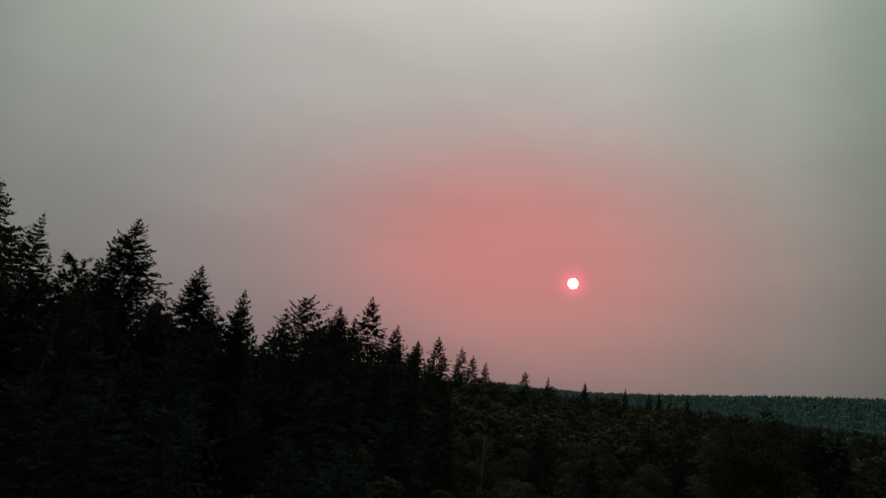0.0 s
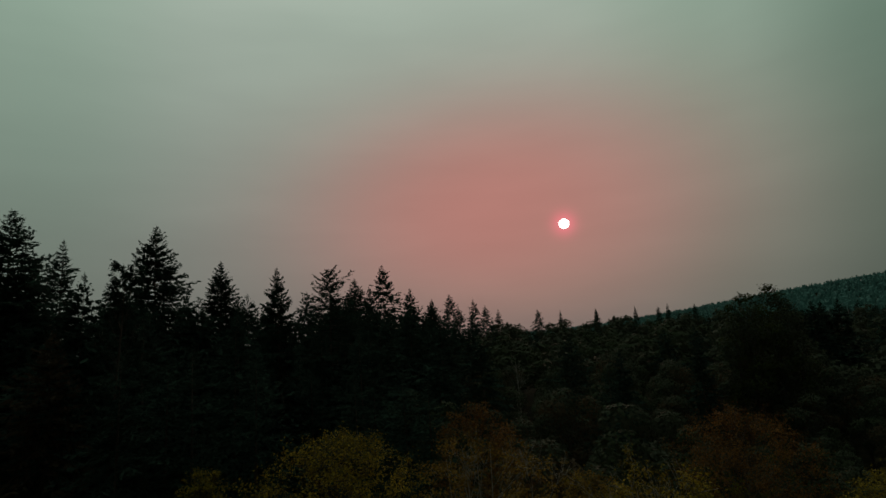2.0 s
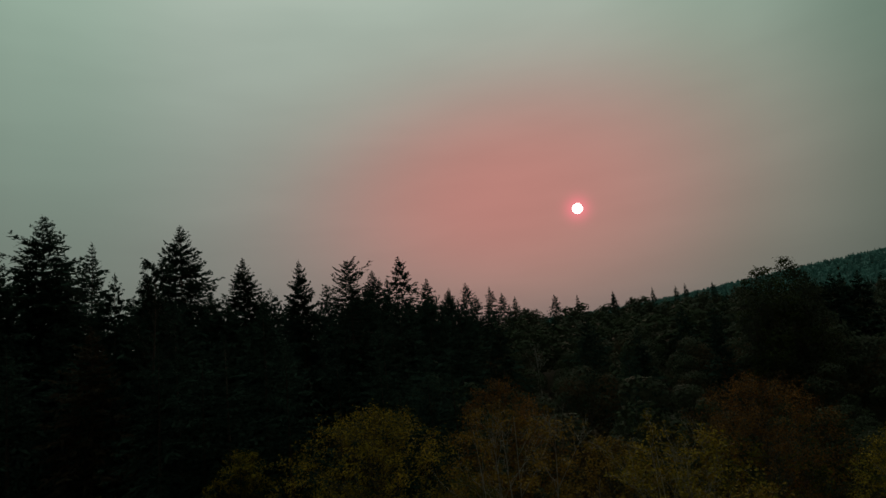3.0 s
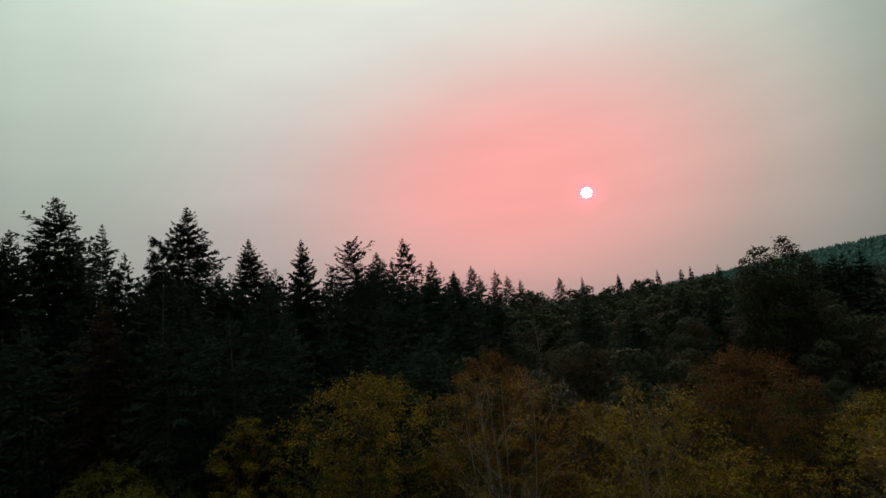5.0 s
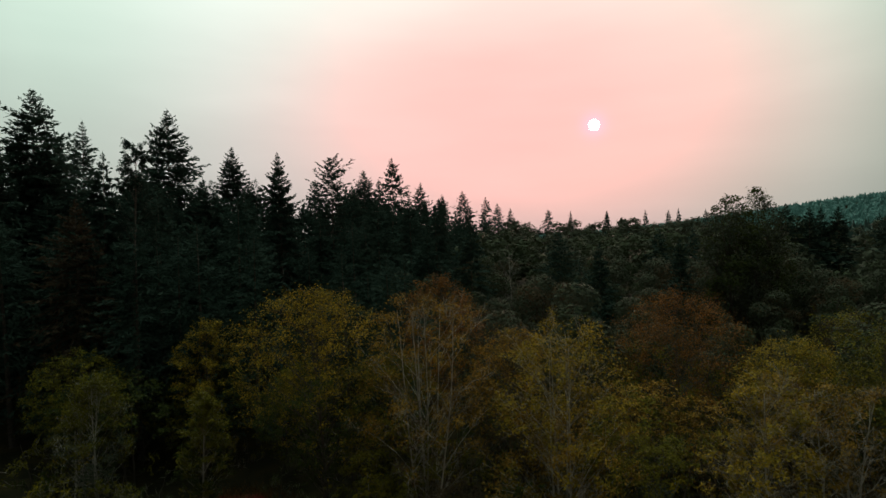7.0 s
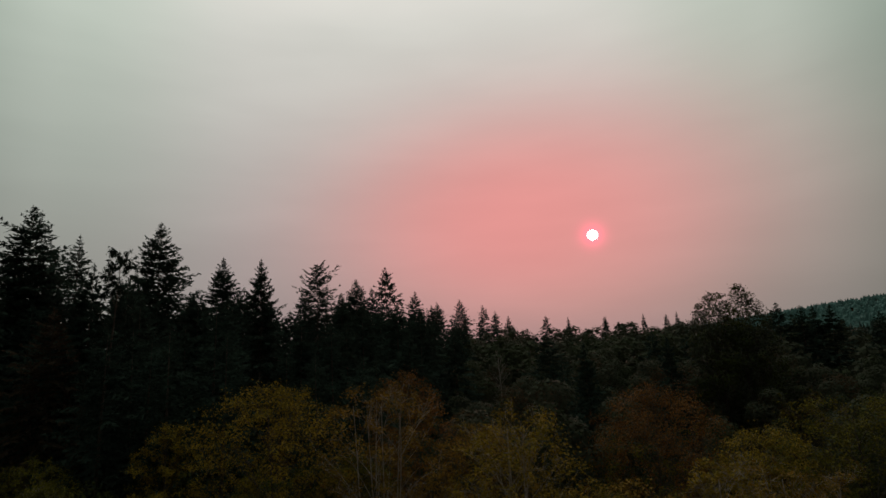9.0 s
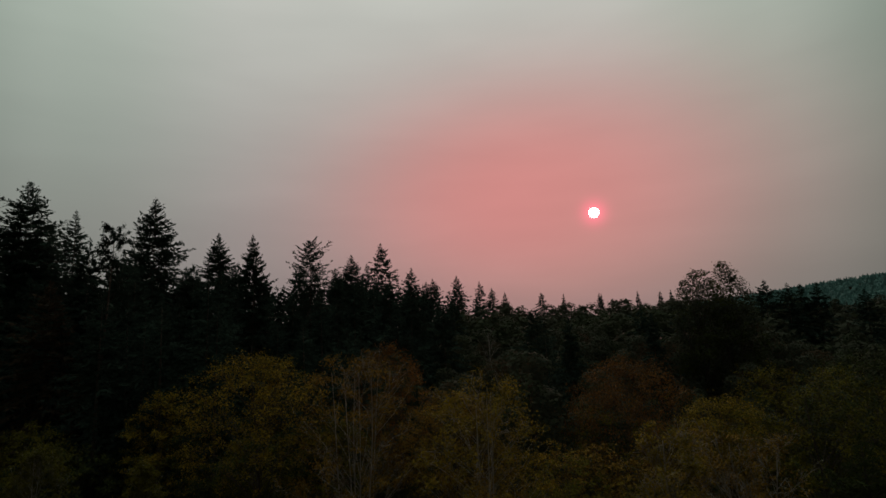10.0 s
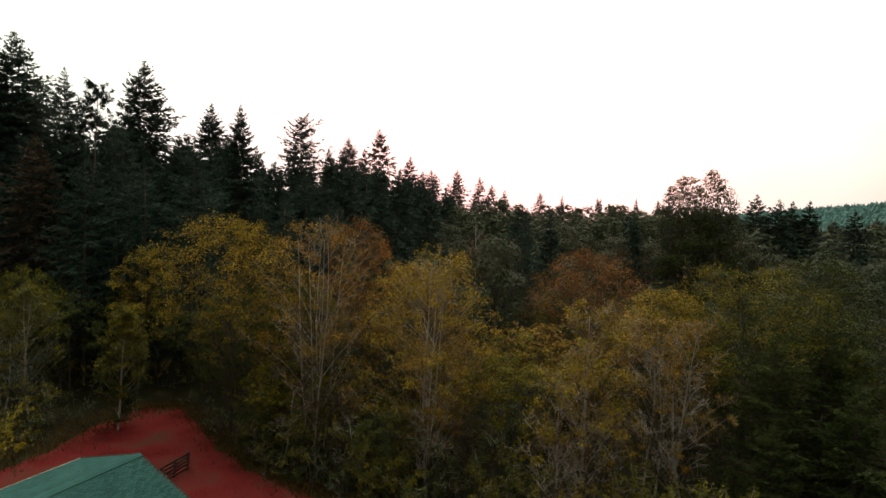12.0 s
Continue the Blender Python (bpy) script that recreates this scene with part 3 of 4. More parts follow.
make_fir(fir_parts(71, 40, 6.4, 44, 6, 6, 1, blade=(0.7, 0.2), ragged=0.3, mat=NEEDLE_BROWN), -43.5, 48.3, foot - 0.2, (0.72, 0.72, (29.5 - foot) / 40), 0.7, "fir with dull reddish-brown foliage under dark firs", "firs on the slope")

# the screen of autumn trees behind the yard
# x, y, height, crown radius, leaf, second leaf, habit keywords, label
FRONT = [
    (-9.8, 32.5, 19.0, 6.3, "gold", "green", dict(limbs=110, low=0.26, top_heavy=1.2), "broad golden-green maple at the yard's edge"),
    (-0.8, 28.6, 19.0, 4.8, "amber", "umber", dict(limbs=76, low=0.16, bare_twigs=0.3, stems=6, bark=PALE_BARK, forks=3), "thin-leaved orange alder with pale upright stems"),
    (1.0, 41.0, 19.2, 4.2, "rust", "amber", dict(limbs=58), "rust-red maple behind a row of alders"),
    (8.8, 24.8, 17.0, 5.3, "gold", "amber", dict(limbs=92, low=0.16, bare_twigs=0.12, stems=4, bark=PALE_BARK, forks=2), "golden alder with pale bare lower branches"),
    (6.4, 33.0, 15.2, 4.4, "amber", "umber", dict(limbs=58), "low brownish-gold broadleaved tree"),
    (23.0, 46.4, 16.2, 8.0, "rust", "olive", dict(limbs=110, top_heavy=1.3, low=0.18, dome=2.1), "domed maple turning rust red on top"),
    (18.9, 20.8, 14.6, 3.6, "gold", "umber", dict(limbs=84, low=0.1, bare_twigs=0.3, bark=PALE_BARK, forks=4), "tall alder with pale trunk and thinning golden leaves"),
    (25.2, 26.0, 13.2, 3.8, "amber", "umber", dict(limbs=84, low=0.1, bare_twigs=0.35, stems=3, bark=PALE_BARK, lean=(0.05, 0), forks=4), "leaning alder with brown leaves and grey twigs"),
    (32.5, 30.2, 16.4, 6.6, "olive", "green", dict(limbs=87, low=0.3), "full olive-green maple at the woods' edge"),
    (40.5, 33.5, 16.8, 5.2, "green", "olive", dict(limbs=72, low=0.22), "round dark green broadleaved tree at the woods' edge"),
]
BESIDE = [
    (-29.0, 32.0, 12.6, 3.7, "olive", "dull", dict(limbs=58, low=0.2, dome=1.8, cone=0.35, bare_twigs=0.3, stems=2, bark=PALE_BARK), "slender yellow-green alder with pale stems"),
    (-19.6, 31.2, 11.0, 2.5, "olive", "green", dict(limbs=56, low=0.06, dome=2.0, cone=0.35, bark=PALE_BARK, lean=(-0.03, 0)), "small narrow green birch beside the red drive"),
    (-24.5, 40.5, 15.6, 3.2, "gold", "olive", dict(limbs=46), "small golden tree in front of dark firs"),
    (-5.0, 34.0, 13.0, 4.2, "olive", "dull", dict(limbs=63), "yellow-green maple in the understorey of the woods"),
    (-14.5, 41.0, 11.0, 3.6, "olive", "green", dict(limbs=58), "olive-green maple at the yard's edge"),
    (13.5, 26.5, 9.5, 3.4, "olive", "dull", dict(limbs=52, bare_twigs=0.3, stems=3), "low yellow-green understorey tree with bare twigs"),
    (27.5, 33.5, 14.0, 4.5, "gold", "umber", dict(limbs=63), "orange-gold maple beside green trees"),
    (47.0, 30.0, 14.5, 5.0, "dull", "green", dict(limbs=63, low=0.1), "dark green tree at the woods' edge"),
    (-36.0, 38.0, 13.0, 4.0, "olive", "green", dict(limbs=52), "yellow-green tree under dark firs"),
]
FRONT += BESIDE
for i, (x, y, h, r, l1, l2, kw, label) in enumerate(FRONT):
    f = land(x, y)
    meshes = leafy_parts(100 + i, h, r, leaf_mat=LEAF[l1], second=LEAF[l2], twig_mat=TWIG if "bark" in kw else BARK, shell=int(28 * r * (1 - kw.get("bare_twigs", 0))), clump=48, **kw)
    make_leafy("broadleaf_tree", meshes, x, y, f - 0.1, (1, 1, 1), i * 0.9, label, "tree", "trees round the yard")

# small trees filling the wood behind the first row
FILL = [leafy_parts(170 + i, 10, 3.4, limbs=30, twigs=5, per_twig=12, size=(0.08, 0.15), low=0.02, shell=70, clump=26, stems=2, leaf_mat=LEAF[a], second=LEAF[b2], bare_twigs=0.12, twig_mat=BARK) for i, (a, b2) in enumerate([("olive", "green"), ("green", "olive"), ("umber", "green"), ("amber", "umber")])]
FILL_LABELS = ["small olive-green tree in the understorey", "small dark green tree in the understorey", "small brown-leaved tree in the understorey", "small orange-brown tree in the understorey"]
rng = np.random.default_rng(77)
fill_spots = [(15.5, 32.5), (9.0, 36.0), (15.5, 39.5), (3.5, 35.5), (-4.0, 39.0), (21.0, 34.0), (30.0, 38.0), (17.0, 36.5), (36.0, 36.5), (-17.0, 43.0), (44.0, 36.0), (50.0, 34.0), (-30.5, 38.5), (-41.0, 44.0), (-26.0, 46.0), (-3.6, 31.0)]
low_spots = [(-2.4, 27.6), (1.2, 25.8), (4.6, 25.2), (6.0, 22.9), (-5.6, 31.6), (12.6, 23.4)]
for i, (x, y) in enumerate(fill_spots):
    j, s = int(rng.integers(4)) if -10 < x < 32 else 1, rng.uniform(0.75, 1.2)
    make_leafy("understorey_tree", FILL[j], x, y, land(x, y) - 0.1, (s * 1.1, s * 1.1, s), i * 1.9, FILL_LABELS[j], "tree", "understorey trees")
for i, (x, y) in enumerate(low_spots):
    j, s = (0, 2, 0, 1, 0, 2)[i], rng.uniform(0.55, 0.72)
    make_leafy("understorey_tree", FILL[j], x, y, land(x, y) - 0.1, (s * 1.15, s * 1.15, s), i * 2.3, FILL_LABELS[j], "tree", "understorey trees")

# young firs among the trees east of the yard
YOUNG = fir_parts(51, 12, 3.0, 34, 6, 9, 2, blade=(0.22, 0.05), droop=0.15, bare=0.03, mat=NEEDLE_SOFT, ragged=0.3, taper=0.8)
for i, (x, y, h) in enumerate([(32.0, 24.2, 13.0), (36.0, 25.8, 14.2), (41.5, 25.0, 12.0), (35.2, 21.0, 10.5), (44.5, 27.0, 13.0), (30.2, 20.6, 8.0), (39.5, 22.0, 11.0), (46.5, 23.0, 11.5), (39.0, 28.5, 13.4)]):
    make_fir(YOUNG, x, y, land(x, y) - 0.1, (h / 12, h / 12, h / 12), i * 1.7, "young grey-green fir at the edge of the yard", "young firs")

# a clump of tall poplars in the valley
for i, (x, y, top, r) in enumerate([(48.2, 89.8, 30.0, 5.8), (53.6, 90.6, 31.4, 6.0), (50.8, 91.4, 30.0, 5.0), (46.4, 90.6, 28.2, 4.2), (55.8, 91.0, 29.8, 4.8), (51.8, 88.0, 24.5, 4.6), (58.0, 92.0, 24.6, 4.0)]):
    f = land(x, y)
    meshes = crown_parts(140 + i, top - f, r, LEAF["dull"], LEAF["green"], lobes=19, leaves=6000 if i < 2 else 3000, size=(0.14, 0.26), low=0.05, slim=0.42, fringe=0.5, limbs=18, inner=0.45)
    make_leafy("poplar_tree", meshes, x, y, f - 0.1, (1, 1, 1), i * 2.0, "tall dull green poplar with a feathery top in the valley", "poplar tree", "poplars")

# dead silver tree
f = land(9.4, 106.8)
make_leafy("dead_tree", [(n, m) for n, m in leafy_parts(150, 21.4 - f, 3.0, limbs=34, twigs=8, bare_twigs=1.0, leaf_mat=LEAF["dull"], bark=PALE_BARK)], 9.4, 106.8, f, (1, 1, 1), 0, "bare silver-grey dead tree in the valley", "dead tree")

# bare pale snags among the front trees
SNAG = [leafy_parts(160 + i, 8, 2.2, limbs=16, twigs=6, bare_twigs=1.0, forks=3, low=0.3, trunk_r=0.07, leaf_mat=LEAF["dull"], bark=PALE_BARK, twig_mat=PALE_BARK) for i in range(2)]
for i, (x, y, s, tip) in enumerate([(9.0, 23.2, 1.0, 0.1), (26.0, 22.6, 1.35, 0.14), (-2.6, 26.4, 0.8, -0.12), (-32.5, 33.0, 1.0, 0.05), (17.2, 20.0, 1.1, -0.06), (4.0, 24.8, 0.7, 0.2)]):
    e = make_leafy("dead_tree", SNAG[i % 2], x, y, land(x, y) - 0.05, (s, s, s), i * 2.1, "bare pale grey dead sapling among autumn trees", "dead tree", "dead saplings")
    e.rotation_euler = (tip * 0.4, tip, i * 2.1)

# understorey along the foot of the trees
BUSH = [leafy_parts(200 + i, 3.4, 2.0, limbs=16, twigs=5, per_twig=15, size=(0.06, 0.105), low=0.0, stems=4, trunk_r=0.05, forks=0, leaf_mat=LEAF[a], second=LEAF[b], bare_twigs=bt, sides=4)
        for i, (a, b, bt) in enumerate([("olive", "green", 0.1), ("green", "dull", 0.15), ("yellow", "olive", 0.0), ("dull", "green", 0.3), ("gold", "umber", 0.15)])]
BUSH_LABELS = ["yellow-green shrub at the edge of the red yard", "dark green shrub under the trees", "bright yellow shrub at the edge of the yard", "dull twiggy shrub under the trees", "golden-brown shrub under the alders"]
rng = np.random.default_rng(5)
low_edge = [(-8.6, 30.4, 1, 0.62), (-7, 28.9, 0, 0.66), (-5.4, 27.7, 1, 0.6), (-3.9, 26.5, 0, 0.7), (-2.2, 25.5, 1, 0.66), (-0.6, 24.4, 0, 0.72), (1, 23.5, 3, 0.7), (3.4, 22.6, 1, 0.74), (5.6, 22, 0, 0.7), (-10.6, 31.8, 3, 0.6), (-12.4, 33.4, 1, 0.6), (-15.2, 36.6, 1, 0.6)]
spots = [(-24.8, 25.2, 2, 1.2), (-26.6, 23.4, 2, 1.35), (-27, 27, 2, 1.15), (-27.4, 30.2, 0, 1.4), (-30.5, 29, 0, 1.4), (-29.5, 26, 2, 1.3), (-24.6, 28.2, 1, 0.75), (-25.5, 33, 1, 0.9), (2.5, 24.2, 0, 1.3), (5.2, 23.4, 2, 0.9), (-1.5, 26.8, 0, 1.2), (-4.8, 30.5, 0, 1)]
spots += [(8.6, 22.8, 0, 1.2), (11.5, 22.5, 1, 1.3), (14.5, 22, 0, 1.3), (22.5, 20.5, 0, 1.1), (25.5, 19.6, 0, 1.3), (19.5, 18.6, 4, 1), (12.8, 20.6, 0, 1), (16.6, 19.8, 0, 1.1), (21, 18.8, 0, 1.2), (24.2, 17.6, 2, 1), (27.4, 17.6, 0, 1.25), (6.8, 22, 0, 1), (9.8, 21.4, 1, 1.1)] + low_edge
for k in range(42):
    x = rng.uniform(-42, 48)
    y = 24 + abs(x - 8) * 0.22 + rng.uniform(2.2, 13)
    if -26 < x < -3 and y < 38.5 - max(0, x + 11) * 0.9:
        continue
    spots.append((x, y, (0, 1, 2, 0, 4)[int(rng.integers(5))] if x < 29 else (1, 3)[k % 2], rng.uniform(0.8, 1.9)))
for i, (x, y, k, s) in enumerate(spots):
    make_leafy("shrub", BUSH[k], x, y, land(x, y) - 0.05, (s, s, s * (0.85 + 0.4 * rng.random())), i * 2.4, BUSH_LABELS[k], "shrub", "shrubs under the trees")

# middle woods
MID = [crown_parts(300 + i, 18, 5.2, LEAF[a], LEAF[b], lobes=n, slim=sl, low=lo) for i, (a, b, n, sl, lo) in
       enumerate([("dull", "deep", 12, 0.1, 0.1), ("dull", "umber", 9, 0.0, 0.2), ("deep", "dull", 14, 0.38, 0.06), ("umber", "dull", 10, 0.1, 0.15), ("dull", "deep", 12, 0.3, 0.1)])]
MID_LABELS = ["dull green broadleaved tree in the valley woods", "brownish-green broadleaved tree in the valley woods", "dark green broadleaved tree in the valley woods", "reddish-brown broadleaved tree in the valley woods", "grey-green broadleaved tree in the valley woods"]
FAR_LEAFY = [crown_parts(320 + i, 18, 5.4, LEAF[a], lobes=8, leaves=600, size=(0.38, 0.62), slim=0.2 * i, inner=0.5) for i, a in enumerate(["dull", "deep", "dull"])]
FAR_FIR = [fir_parts(340 + i, 40, 6.6, 22, 4, 3, 1, blade=(1.9, 0.6), ragged=0.2, limb=False) for i in range(3)]


def spread(me, x, y, z, s, sz, turn):
    """The loose leaves of a mesh, set down at a place."""
    co = np.empty(len(me.vertices) * 3, dtype=np.float32)
    me.vertices.foreach_get("co", co)
    co = co.reshape(-1, 3)
    ca, sa = math.cos(turn), math.sin(turn)
    out = np.stack([(co[:, 0] * ca - co[:, 1] * sa) * s + x, (co[:, 0] * sa + co[:, 1] * ca) * s + y, co[:, 2] * sz + z], axis=1)
    return out.reshape(-1, 4, 3)


far = {"firs": [], "dull": [], "green": []}


def clear(x, y, placed, gap):
    return all((x - a) ** 2 + (y - b) ** 2 > gap * gap for a, b in placed)


# how high the woods stand, as a slope seen from the yard, by compass angle in degrees
RISE = [(-50, 0.135), (-38, 0.15), (-33, 0.155), (-24, 0.142), (-14, 0.13), (-9, 0.115), (-3, 0.08), (2, 0.068), (8, 0.064), (18, 0.058), (23, 0.05), (30, 0.03), (52, 0.015)]


def canopy(x, y):
    dx, dy = x - 13, y + 12.4
    a = math.degrees(math.atan2(dx, dy))
    return 18.5 + math.hypot(dx, dy) * float(np.interp(a, [r[0] for r in RISE], [r[1] for r in RISE]))


placed = [(s[0], s[1]) for s in SKYLINE] + [(48.4, 89.8), (53.2, 90.6), (9.4, 106.8)] + [(s[0], s[1]) for s in FRONT]
rng = np.random.default_rng(8)
for k in range(9000):
    az, d = radians(rng.uniform(-50, 52)), 46 + 235 * rng.random() ** 0.75
    x, y = d * math.sin(az), d * math.cos(az)
    if y < 43 or not clear(x, y, placed, (5.4 if az > radians(-10) else 4.4) + d * (0.02 if d < 135 else 0.026)):
        continue
    if d > 165 and az < radians(-15):
        continue
    placed.append((x, y))
    f = land(x, y)
    lid = canopy(x, y) - f
    if x > 26 and d < 96:
        lid = min(lid, 10.0 if d > 58 and abs(x - 0.57 * y) < 13 else 14.5)
    if lid > 17 and rng.random() < 0.1 + 0.85 * smooth(-6, 22, -x + y * 0.05):
        s = min(42, max(15, lid * rng.uniform(0.72, 1.0))) / 40
        if d < 135:
            make_fir((NEAR_FIRS if d < 72 else MID_FIRS)[int(rng.integers(4))], x, y, f - 0.2, (s * 1.15, s * 1.15, s), k, "dark fir among the mixed woods", "forest firs")
        else:
            far["firs"].append(spread(FAR_FIR[int(rng.integers(3))][1], x, y, f, s * 1.2, s, k))
    else:
        h = max(8, min(rng.uniform(12.5, 19.5) + 5 * smooth(110, 220, d), lid * rng.uniform(0.66, 1.06)))
        s = h / 18
        if d < 130:
            j = int(rng.integers(5))
            make_leafy("broadleaf_tree", MID[j], x, y, f - 0.2, (s * 1.1, s * 1.1, s), k, MID_LABELS[j], "tree", "valley trees")
        else:
            j = int(rng.integers(3))
            far["dull" if j else "green"].append(spread(FAR_LEAFY[j][1][1], x, y, f, s * 1.4, s, k))
for k in range(150):
    az, d = radians(rng.uniform(-2, 52)), rng.uniform(328, 600)
    x, y, s = d * math.sin(az), d * math.cos(az), rng.uniform(0.75, 1.1)
    if rng.random() < 0.45:
        far["firs"].append(spread(FAR_FIR[k % 3][1], x, y, land(x, y), s * 0.55, s * 0.5, k))
    else:
        far["dull" if k % 3 else "green"].append(spread(FAR_LEAFY[k % 3][1][1], x, y, land(x, y), s * 1.2, s, k))
for key, mat, label in (("firs", NEEDLE, "dark firs of the wooded slopes far off"), ("dull", LEAF["dull"], "dull brownish broadleaved woods far off"), ("green", LEAF["deep"], "green broadleaved woods far off")):
    tagged(new("far_woods", mesh_from("far_woods", np.concatenate(far[key]), mat)), label, "far woods", kind="stuff")


# far forest and the ridge, both with smoke haze in their base colours
def simple_forest(name, spots, mat, label, h0, h1, lean_top, broad=1.0):
    """Crowns of a few rings each, for woods too far off to tell leaf from leaf."""
    rng = np.random.default_rng(len(spots))
    tris = []
    sides = 4
    for x, y in spots:
        z = land(x, y) - 1
        h, r = rng.uniform(h0, h1), rng.uniform(3.2, 6.0) * broad
        slim = rng.random() < 0.45
        prof = [(0.1, 1.0), (0.62, 0.5)] if slim else [(0.3, 1.0), (0.78, 0.68)]
        h *= 1.15 if slim else 0.9
        r *= 0.7 if slim else 1.0
        turn = rng.uniform(0, 6)
        rings = [[(x + r * w * rng.uniform(0.75, 1.25) * math.cos(turn + k * 6.283 / sides), y + r * w * math.sin(turn + k * 6.283 / sides), z + h * (f + rng.normal() * 0.04)) for k in range(sides)] for f, w in prof]
        tip = (x + rng.normal() * lean_top, y, z + h)
        for lo, hi in zip(rings, rings[1:]):
            for k in range(sides):
                j = (k + 1) % sides
                tris.append((lo[k], lo[j], hi[j]))
                tris.append((lo[k], hi[j], hi[k]))
        for k in range(sides):
            tris.append((rings[-1][k], rings[-1][(k + 1) % sides], tip))
    tagged(new(name, mesh_from(name, np.array(tris), mat)), label, "far forest", kind="stuff")


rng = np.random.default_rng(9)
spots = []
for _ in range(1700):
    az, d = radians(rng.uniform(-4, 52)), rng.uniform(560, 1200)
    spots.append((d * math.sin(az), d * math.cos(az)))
simple_forest("far_forest", spots, HAZED_NEEDLE, "far dark woods on the valley floor, coloured paler and bluer for smoke haze", 13, 20, 0.3)
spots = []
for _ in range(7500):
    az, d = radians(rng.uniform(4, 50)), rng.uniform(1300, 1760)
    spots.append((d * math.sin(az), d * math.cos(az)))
simple_forest("ridge_forest", spots, HAZED_RIDGE, "distant forested ridge with blue-green smoke haze painted into its colour", 9, 15, 0.3, 1.2)


# ---- outbuilding with a shingled gable roof ----
def box(bm, cx, cy, cz, sx, sy, sz, m=Matrix.Identity(4)):
    r = bmesh.ops.create_cube(bm, size=1.0, matrix=m @ Matrix.Translation((cx, cy, cz)) @ Matrix.Diagonal((sx, sy, sz, 1)))
    return r["verts"]


HOUSE = Matrix.Translation((-7.9, 17.4, 0)) @ Matrix.Rotation(radians(-15.5), 4, "Z")
RUN, RIDGE_Z = 14.5, 4.5
HALF, EAVE = {-1: 5.2, 1: 5.3}, {-1: 3.3, 1: 1.91}
SLOPE = {s: math.atan2(RIDGE_Z - EAVE[s], HALF[s]) for s in (-1, 1)}
SPAN = {s: math.hypot(HALF[s], RIDGE_Z - EAVE[s]) for s in (-1, 1)}


def outbuilding():
    e = new("outbuilding")
    e.matrix_basis = HOUSE
    tagged(e, "low outbuilding with a teal shingled gable roof on red gravel", "outbuilding")
    t = 0.15
    wide = {s: HALF[s] - 0.4 for s in (-1, 1)}
    tall = {s: RIDGE_Z - 0.16 - wide[s] * math.tan(SLOPE[s]) for s in (-1, 1)}
    for s in (-1, 1):
        bm = bmesh.new()
        box(bm, s * (wide[s] - t / 2), -RUN / 2, tall[s] / 2, t, RUN - 0.8, tall[s])
        part("wall", bm, SIDING, e)
    for y in (-0.45, -RUN + 0.45):
        bm = bmesh.new()
        prof = [(-wide[-1] + t, 0), (wide[1] - t, 0), (wide[1] - t, tall[1]), (0, RIDGE_Z - 0.18), (-wide[-1] + t, tall[-1])]
        a = [bm.verts.new((x, y - t / 2, z)) for x, z in prof]
        b = [bm.verts.new((x, y + t / 2, z)) for x, z in prof]
        bm.faces.new(a)
        bm.faces.new(b[::-1])
        for i in range(5):
            bm.faces.new((a[i], b[i], b[(i + 1) % 5], a[(i + 1) % 5]))
        bmesh.ops.recalc_face_normals(bm, faces=bm.faces)
        part("gable_wall", bm, SIDING, e)
    decks = []
    for s in (-1, 1):
        bm = bmesh.new()
        m = Matrix.Translation((0, 0, RIDGE_Z)) @ Matrix.Rotation(s * SLOPE[s], 4, "Y")
        box(bm, s * SPAN[s] / 2, -RUN / 2, -0.06, SPAN[s], RUN, 0.1, m)
        decks.append((part("roof_deck", bm, TIMBER, e), m, s))
        bm = bmesh.new()
        box(bm, s * SPAN[s] / 2, 0.03, -0.07, SPAN[s], 0.05, 0.18, m)
        part("barge_board", bm, TIMBER, e, "dark timber barge board")
        bm = bmesh.new()
        box(bm, s * (SPAN[s] + 0.03), -RUN / 2, -0.07, 0.05, RUN, 0.16, m)
        part("gutter", bm, TRIM if s < 0 else SIDING, e)
    bm = bmesh.new()
    for s in (-1, 1):
        box(bm, s * 0.12, -RUN / 2, 0.035, 0.26, RUN, 0.02, Matrix.Translation((0, 0, RIDGE_Z)) @ Matrix.Rotation(s * SLOPE[s], 4, "Y"))
    part("ridge_cap", bm, SHINGLE_MASS, e)
    return e, decks


house, decks = outbuilding()


def fence_panel():
    e = new("fence_panel")
    e.matrix_basis = pose(-9.5, 23.5, 0.02, 3, 0, 81) @ Matrix.Diagonal((1.08, 1.0, 1.3, 1))
    tagged(e, "dark weathered timber rail gate standing on the red yard", "gate")
    for x in (-1.2, 0.0, 1.2):
        bm = bmesh.new()
        box(bm, x, 0, 0.53, 0.11, 0.1, 1.06)
        bmesh.ops.bevel(bm, geom=bm.edges[:], offset=0.01, segments=1, affect="EDGES")
        part("post", bm, TIMBER, e)
    for z, drop in ((0.16, 0.02), (0.38, -0.02), (0.58, 0.01), (0.79, -0.01), (1.0, 0.0)):
        bm = bmesh.new()
        box(bm, 0, -0.072, z, 2.6, 0.04, 0.12, Matrix.Rotation(drop, 4, "Y"))
        bmesh.ops.bevel(bm, geom=bm.edges[:], offset=0.006, segments=1, affect="EDGES")
        part("rail", bm, TIMBER, e)
    bm = bmesh.new()
    box(bm, 0, 0.07, 0.56, 0.09, 0.03, 2.35, Matrix.Translation((0, 0, 0.56)) @ Matrix.Rotation(radians(71), 4, "Y") @ Matrix.Translation((0, 0, -0.56)))
    part("brace", bm, TIMBER, e)


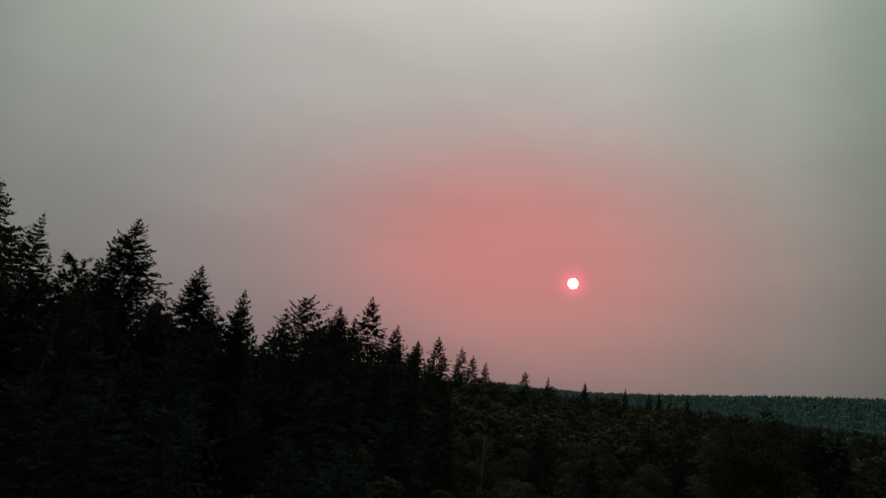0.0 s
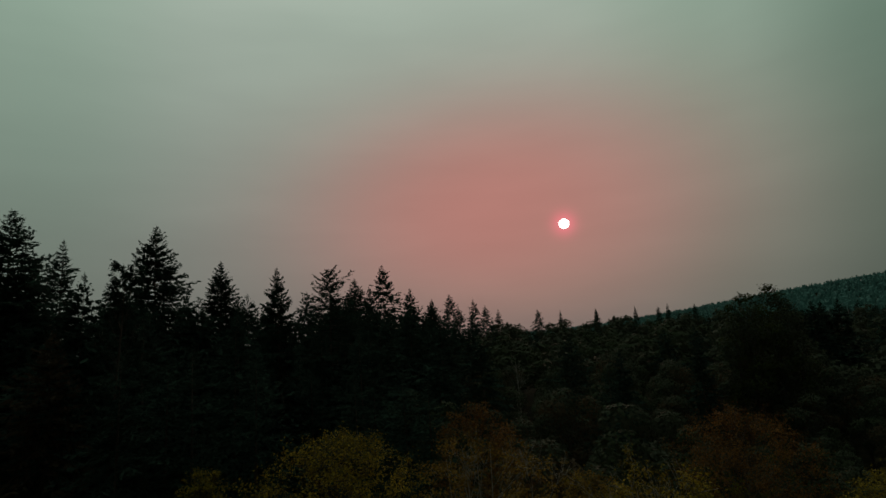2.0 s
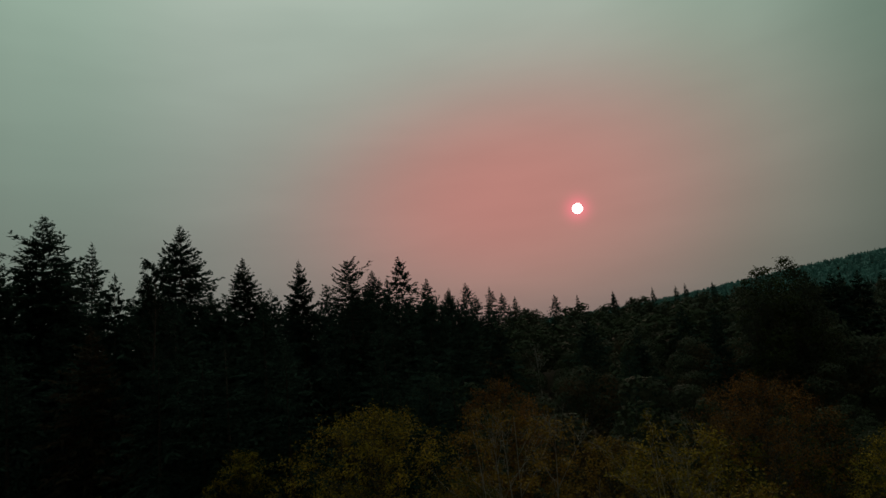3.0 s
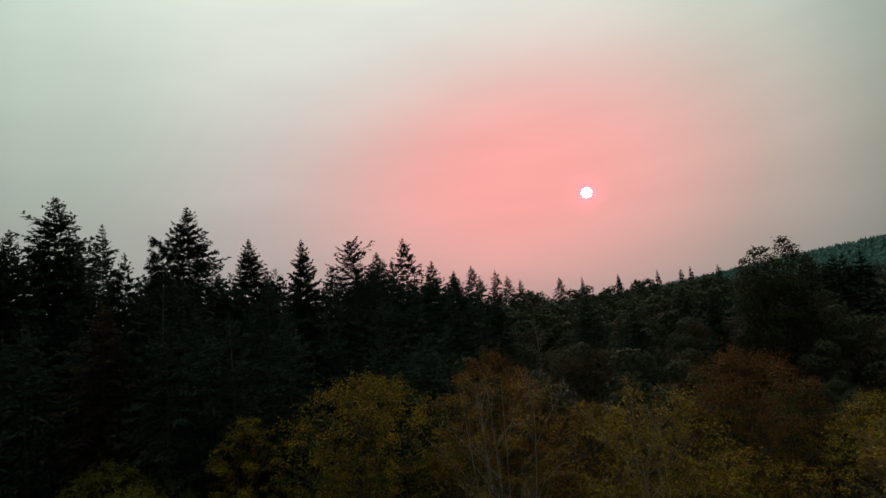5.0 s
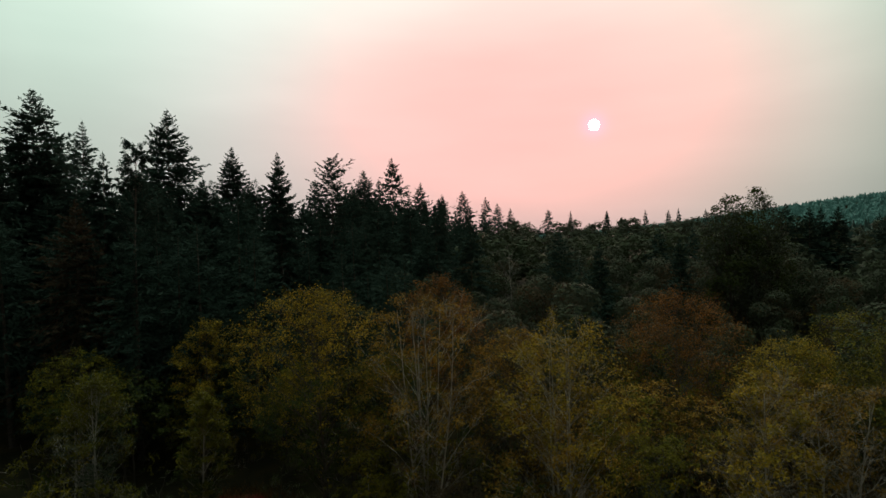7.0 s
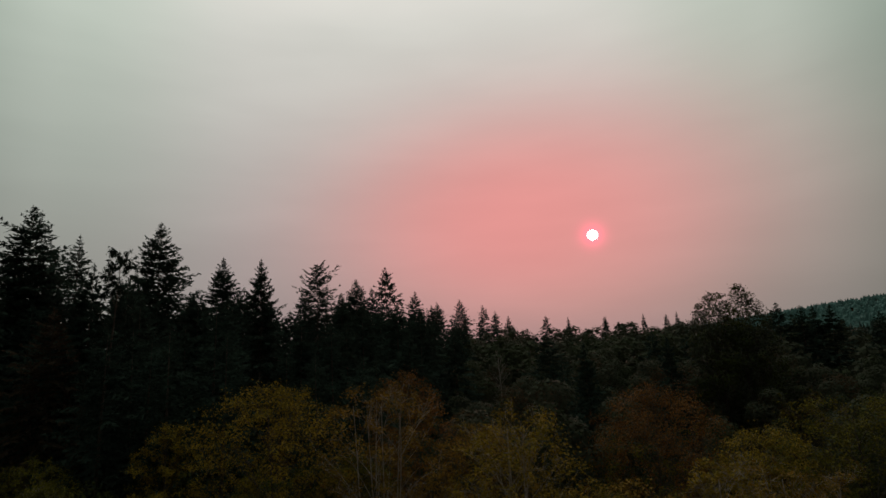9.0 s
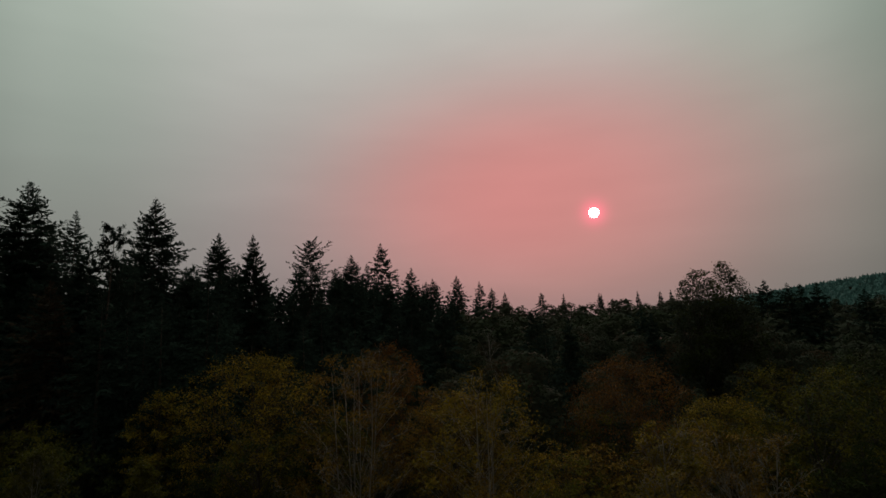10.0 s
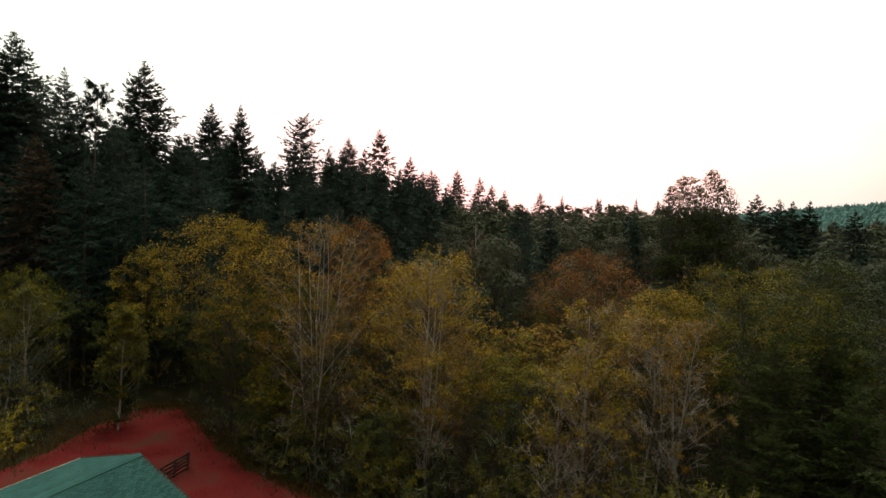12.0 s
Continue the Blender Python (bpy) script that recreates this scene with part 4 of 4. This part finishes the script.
def rough_grass():
    """Tufts along the ragged edge of the yard."""
    rng = np.random.default_rng(41)
    line = [(-26, 20), (-23.2, 25.5), (-23.2, 31), (-21.8, 36.5), (-17.5, 38), (-13.5, 34.5), (-9, 30), (-3.5, 25.6), (2, 22.4), (7, 21), (14, 21), (22, 13)]
    quads = []
    for a, b in zip(line, line[1:]):
        n = int(math.dist(a, b) * 160)
        t = rng.random(n)
        side = rng.normal(size=(n, 2)) * (1.7 if b[0] < -20 else 0.8)
        for k in range(n):
            x, y = a[0] + (b[0] - a[0]) * t[k] + side[k, 0], a[1] + (b[1] - a[1]) * t[k] + side[k, 1]
            h, an = rng.uniform(0.12, 0.5), rng.uniform(0, 6.28)
            w = np.array([math.cos(an), math.sin(an), 0]) * rng.uniform(0.02, 0.05)
            p = np.array([x, y, 0.0])
            tip = p + np.array([rng.normal() * 0.15, rng.normal() * 0.15, h])
            quads.append((p - w, p + w, (p + w) * 0.4 + tip * 0.6, tip))
    tagged(new("rough_grass", mesh_from("rough_grass", np.array(quads), GRASS)), "brownish rough grass along the yard's edge", "grass", kind="stuff")


rough_grass()
fence_panel()


# shingles: the far end of each slope tile by tile, the rest as one sheet of tabs
def shingles():
    rng = np.random.default_rng(3)
    bm = bmesh.new()
    box(bm, 0, 0, 0, 0.128, 0.288, 0.016)
    one = bpy.data.meshes.new("shingle")
    bm.to_mesh(one)
    bm.free()
    one.materials.append(SHINGLE)
    cube = np.array([[-1, -1, -1], [1, -1, -1], [1, 1, -1], [-1, 1, -1], [-1, -1, 1], [1, -1, 1], [1, 1, 1], [-1, 1, 1]]) * 0.5
    idx = [(4, 5, 6, 7), (0, 1, 5, 4), (1, 2, 6, 5), (2, 3, 7, 6), (3, 0, 4, 7)]
    step, wide = 0.145, 0.3
    for deck, m, s in decks:
        quads = []
        rows = int(SPAN[s] / step)
        for i in range(rows):
            for j in range(int(RUN / wide)):
                x = s * (step * (i + 0.5) + 0.02)
                y = -(wide * (j + 0.5 + 0.5 * (i % 2)) + rng.normal() * 0.004)
                if y < -RUN + 0.1:
                    continue
                z = 0.004 + rng.uniform(0, 0.004)
                local = m @ Matrix.Translation((x, y, z)) @ Matrix.Rotation(s * radians(-3.0), 4, "Y")
                if j < 4 and i < 38:
                    ob = new("shingle", one)
                    ob.parent = deck
                    ob.matrix_basis = local
                else:
                    c = np.array(local.to_3x3()) @ (cube * (0.128, 0.288, 0.016)).T
                    c = c.T + np.array(local.translation)
                    quads.extend([c[list(q)] for q in idx])
        me = mesh_from("shingles", np.array(quads), SHINGLE_MASS)
        tagged(child("shingles", me, deck), kind="stuff")


shingles()
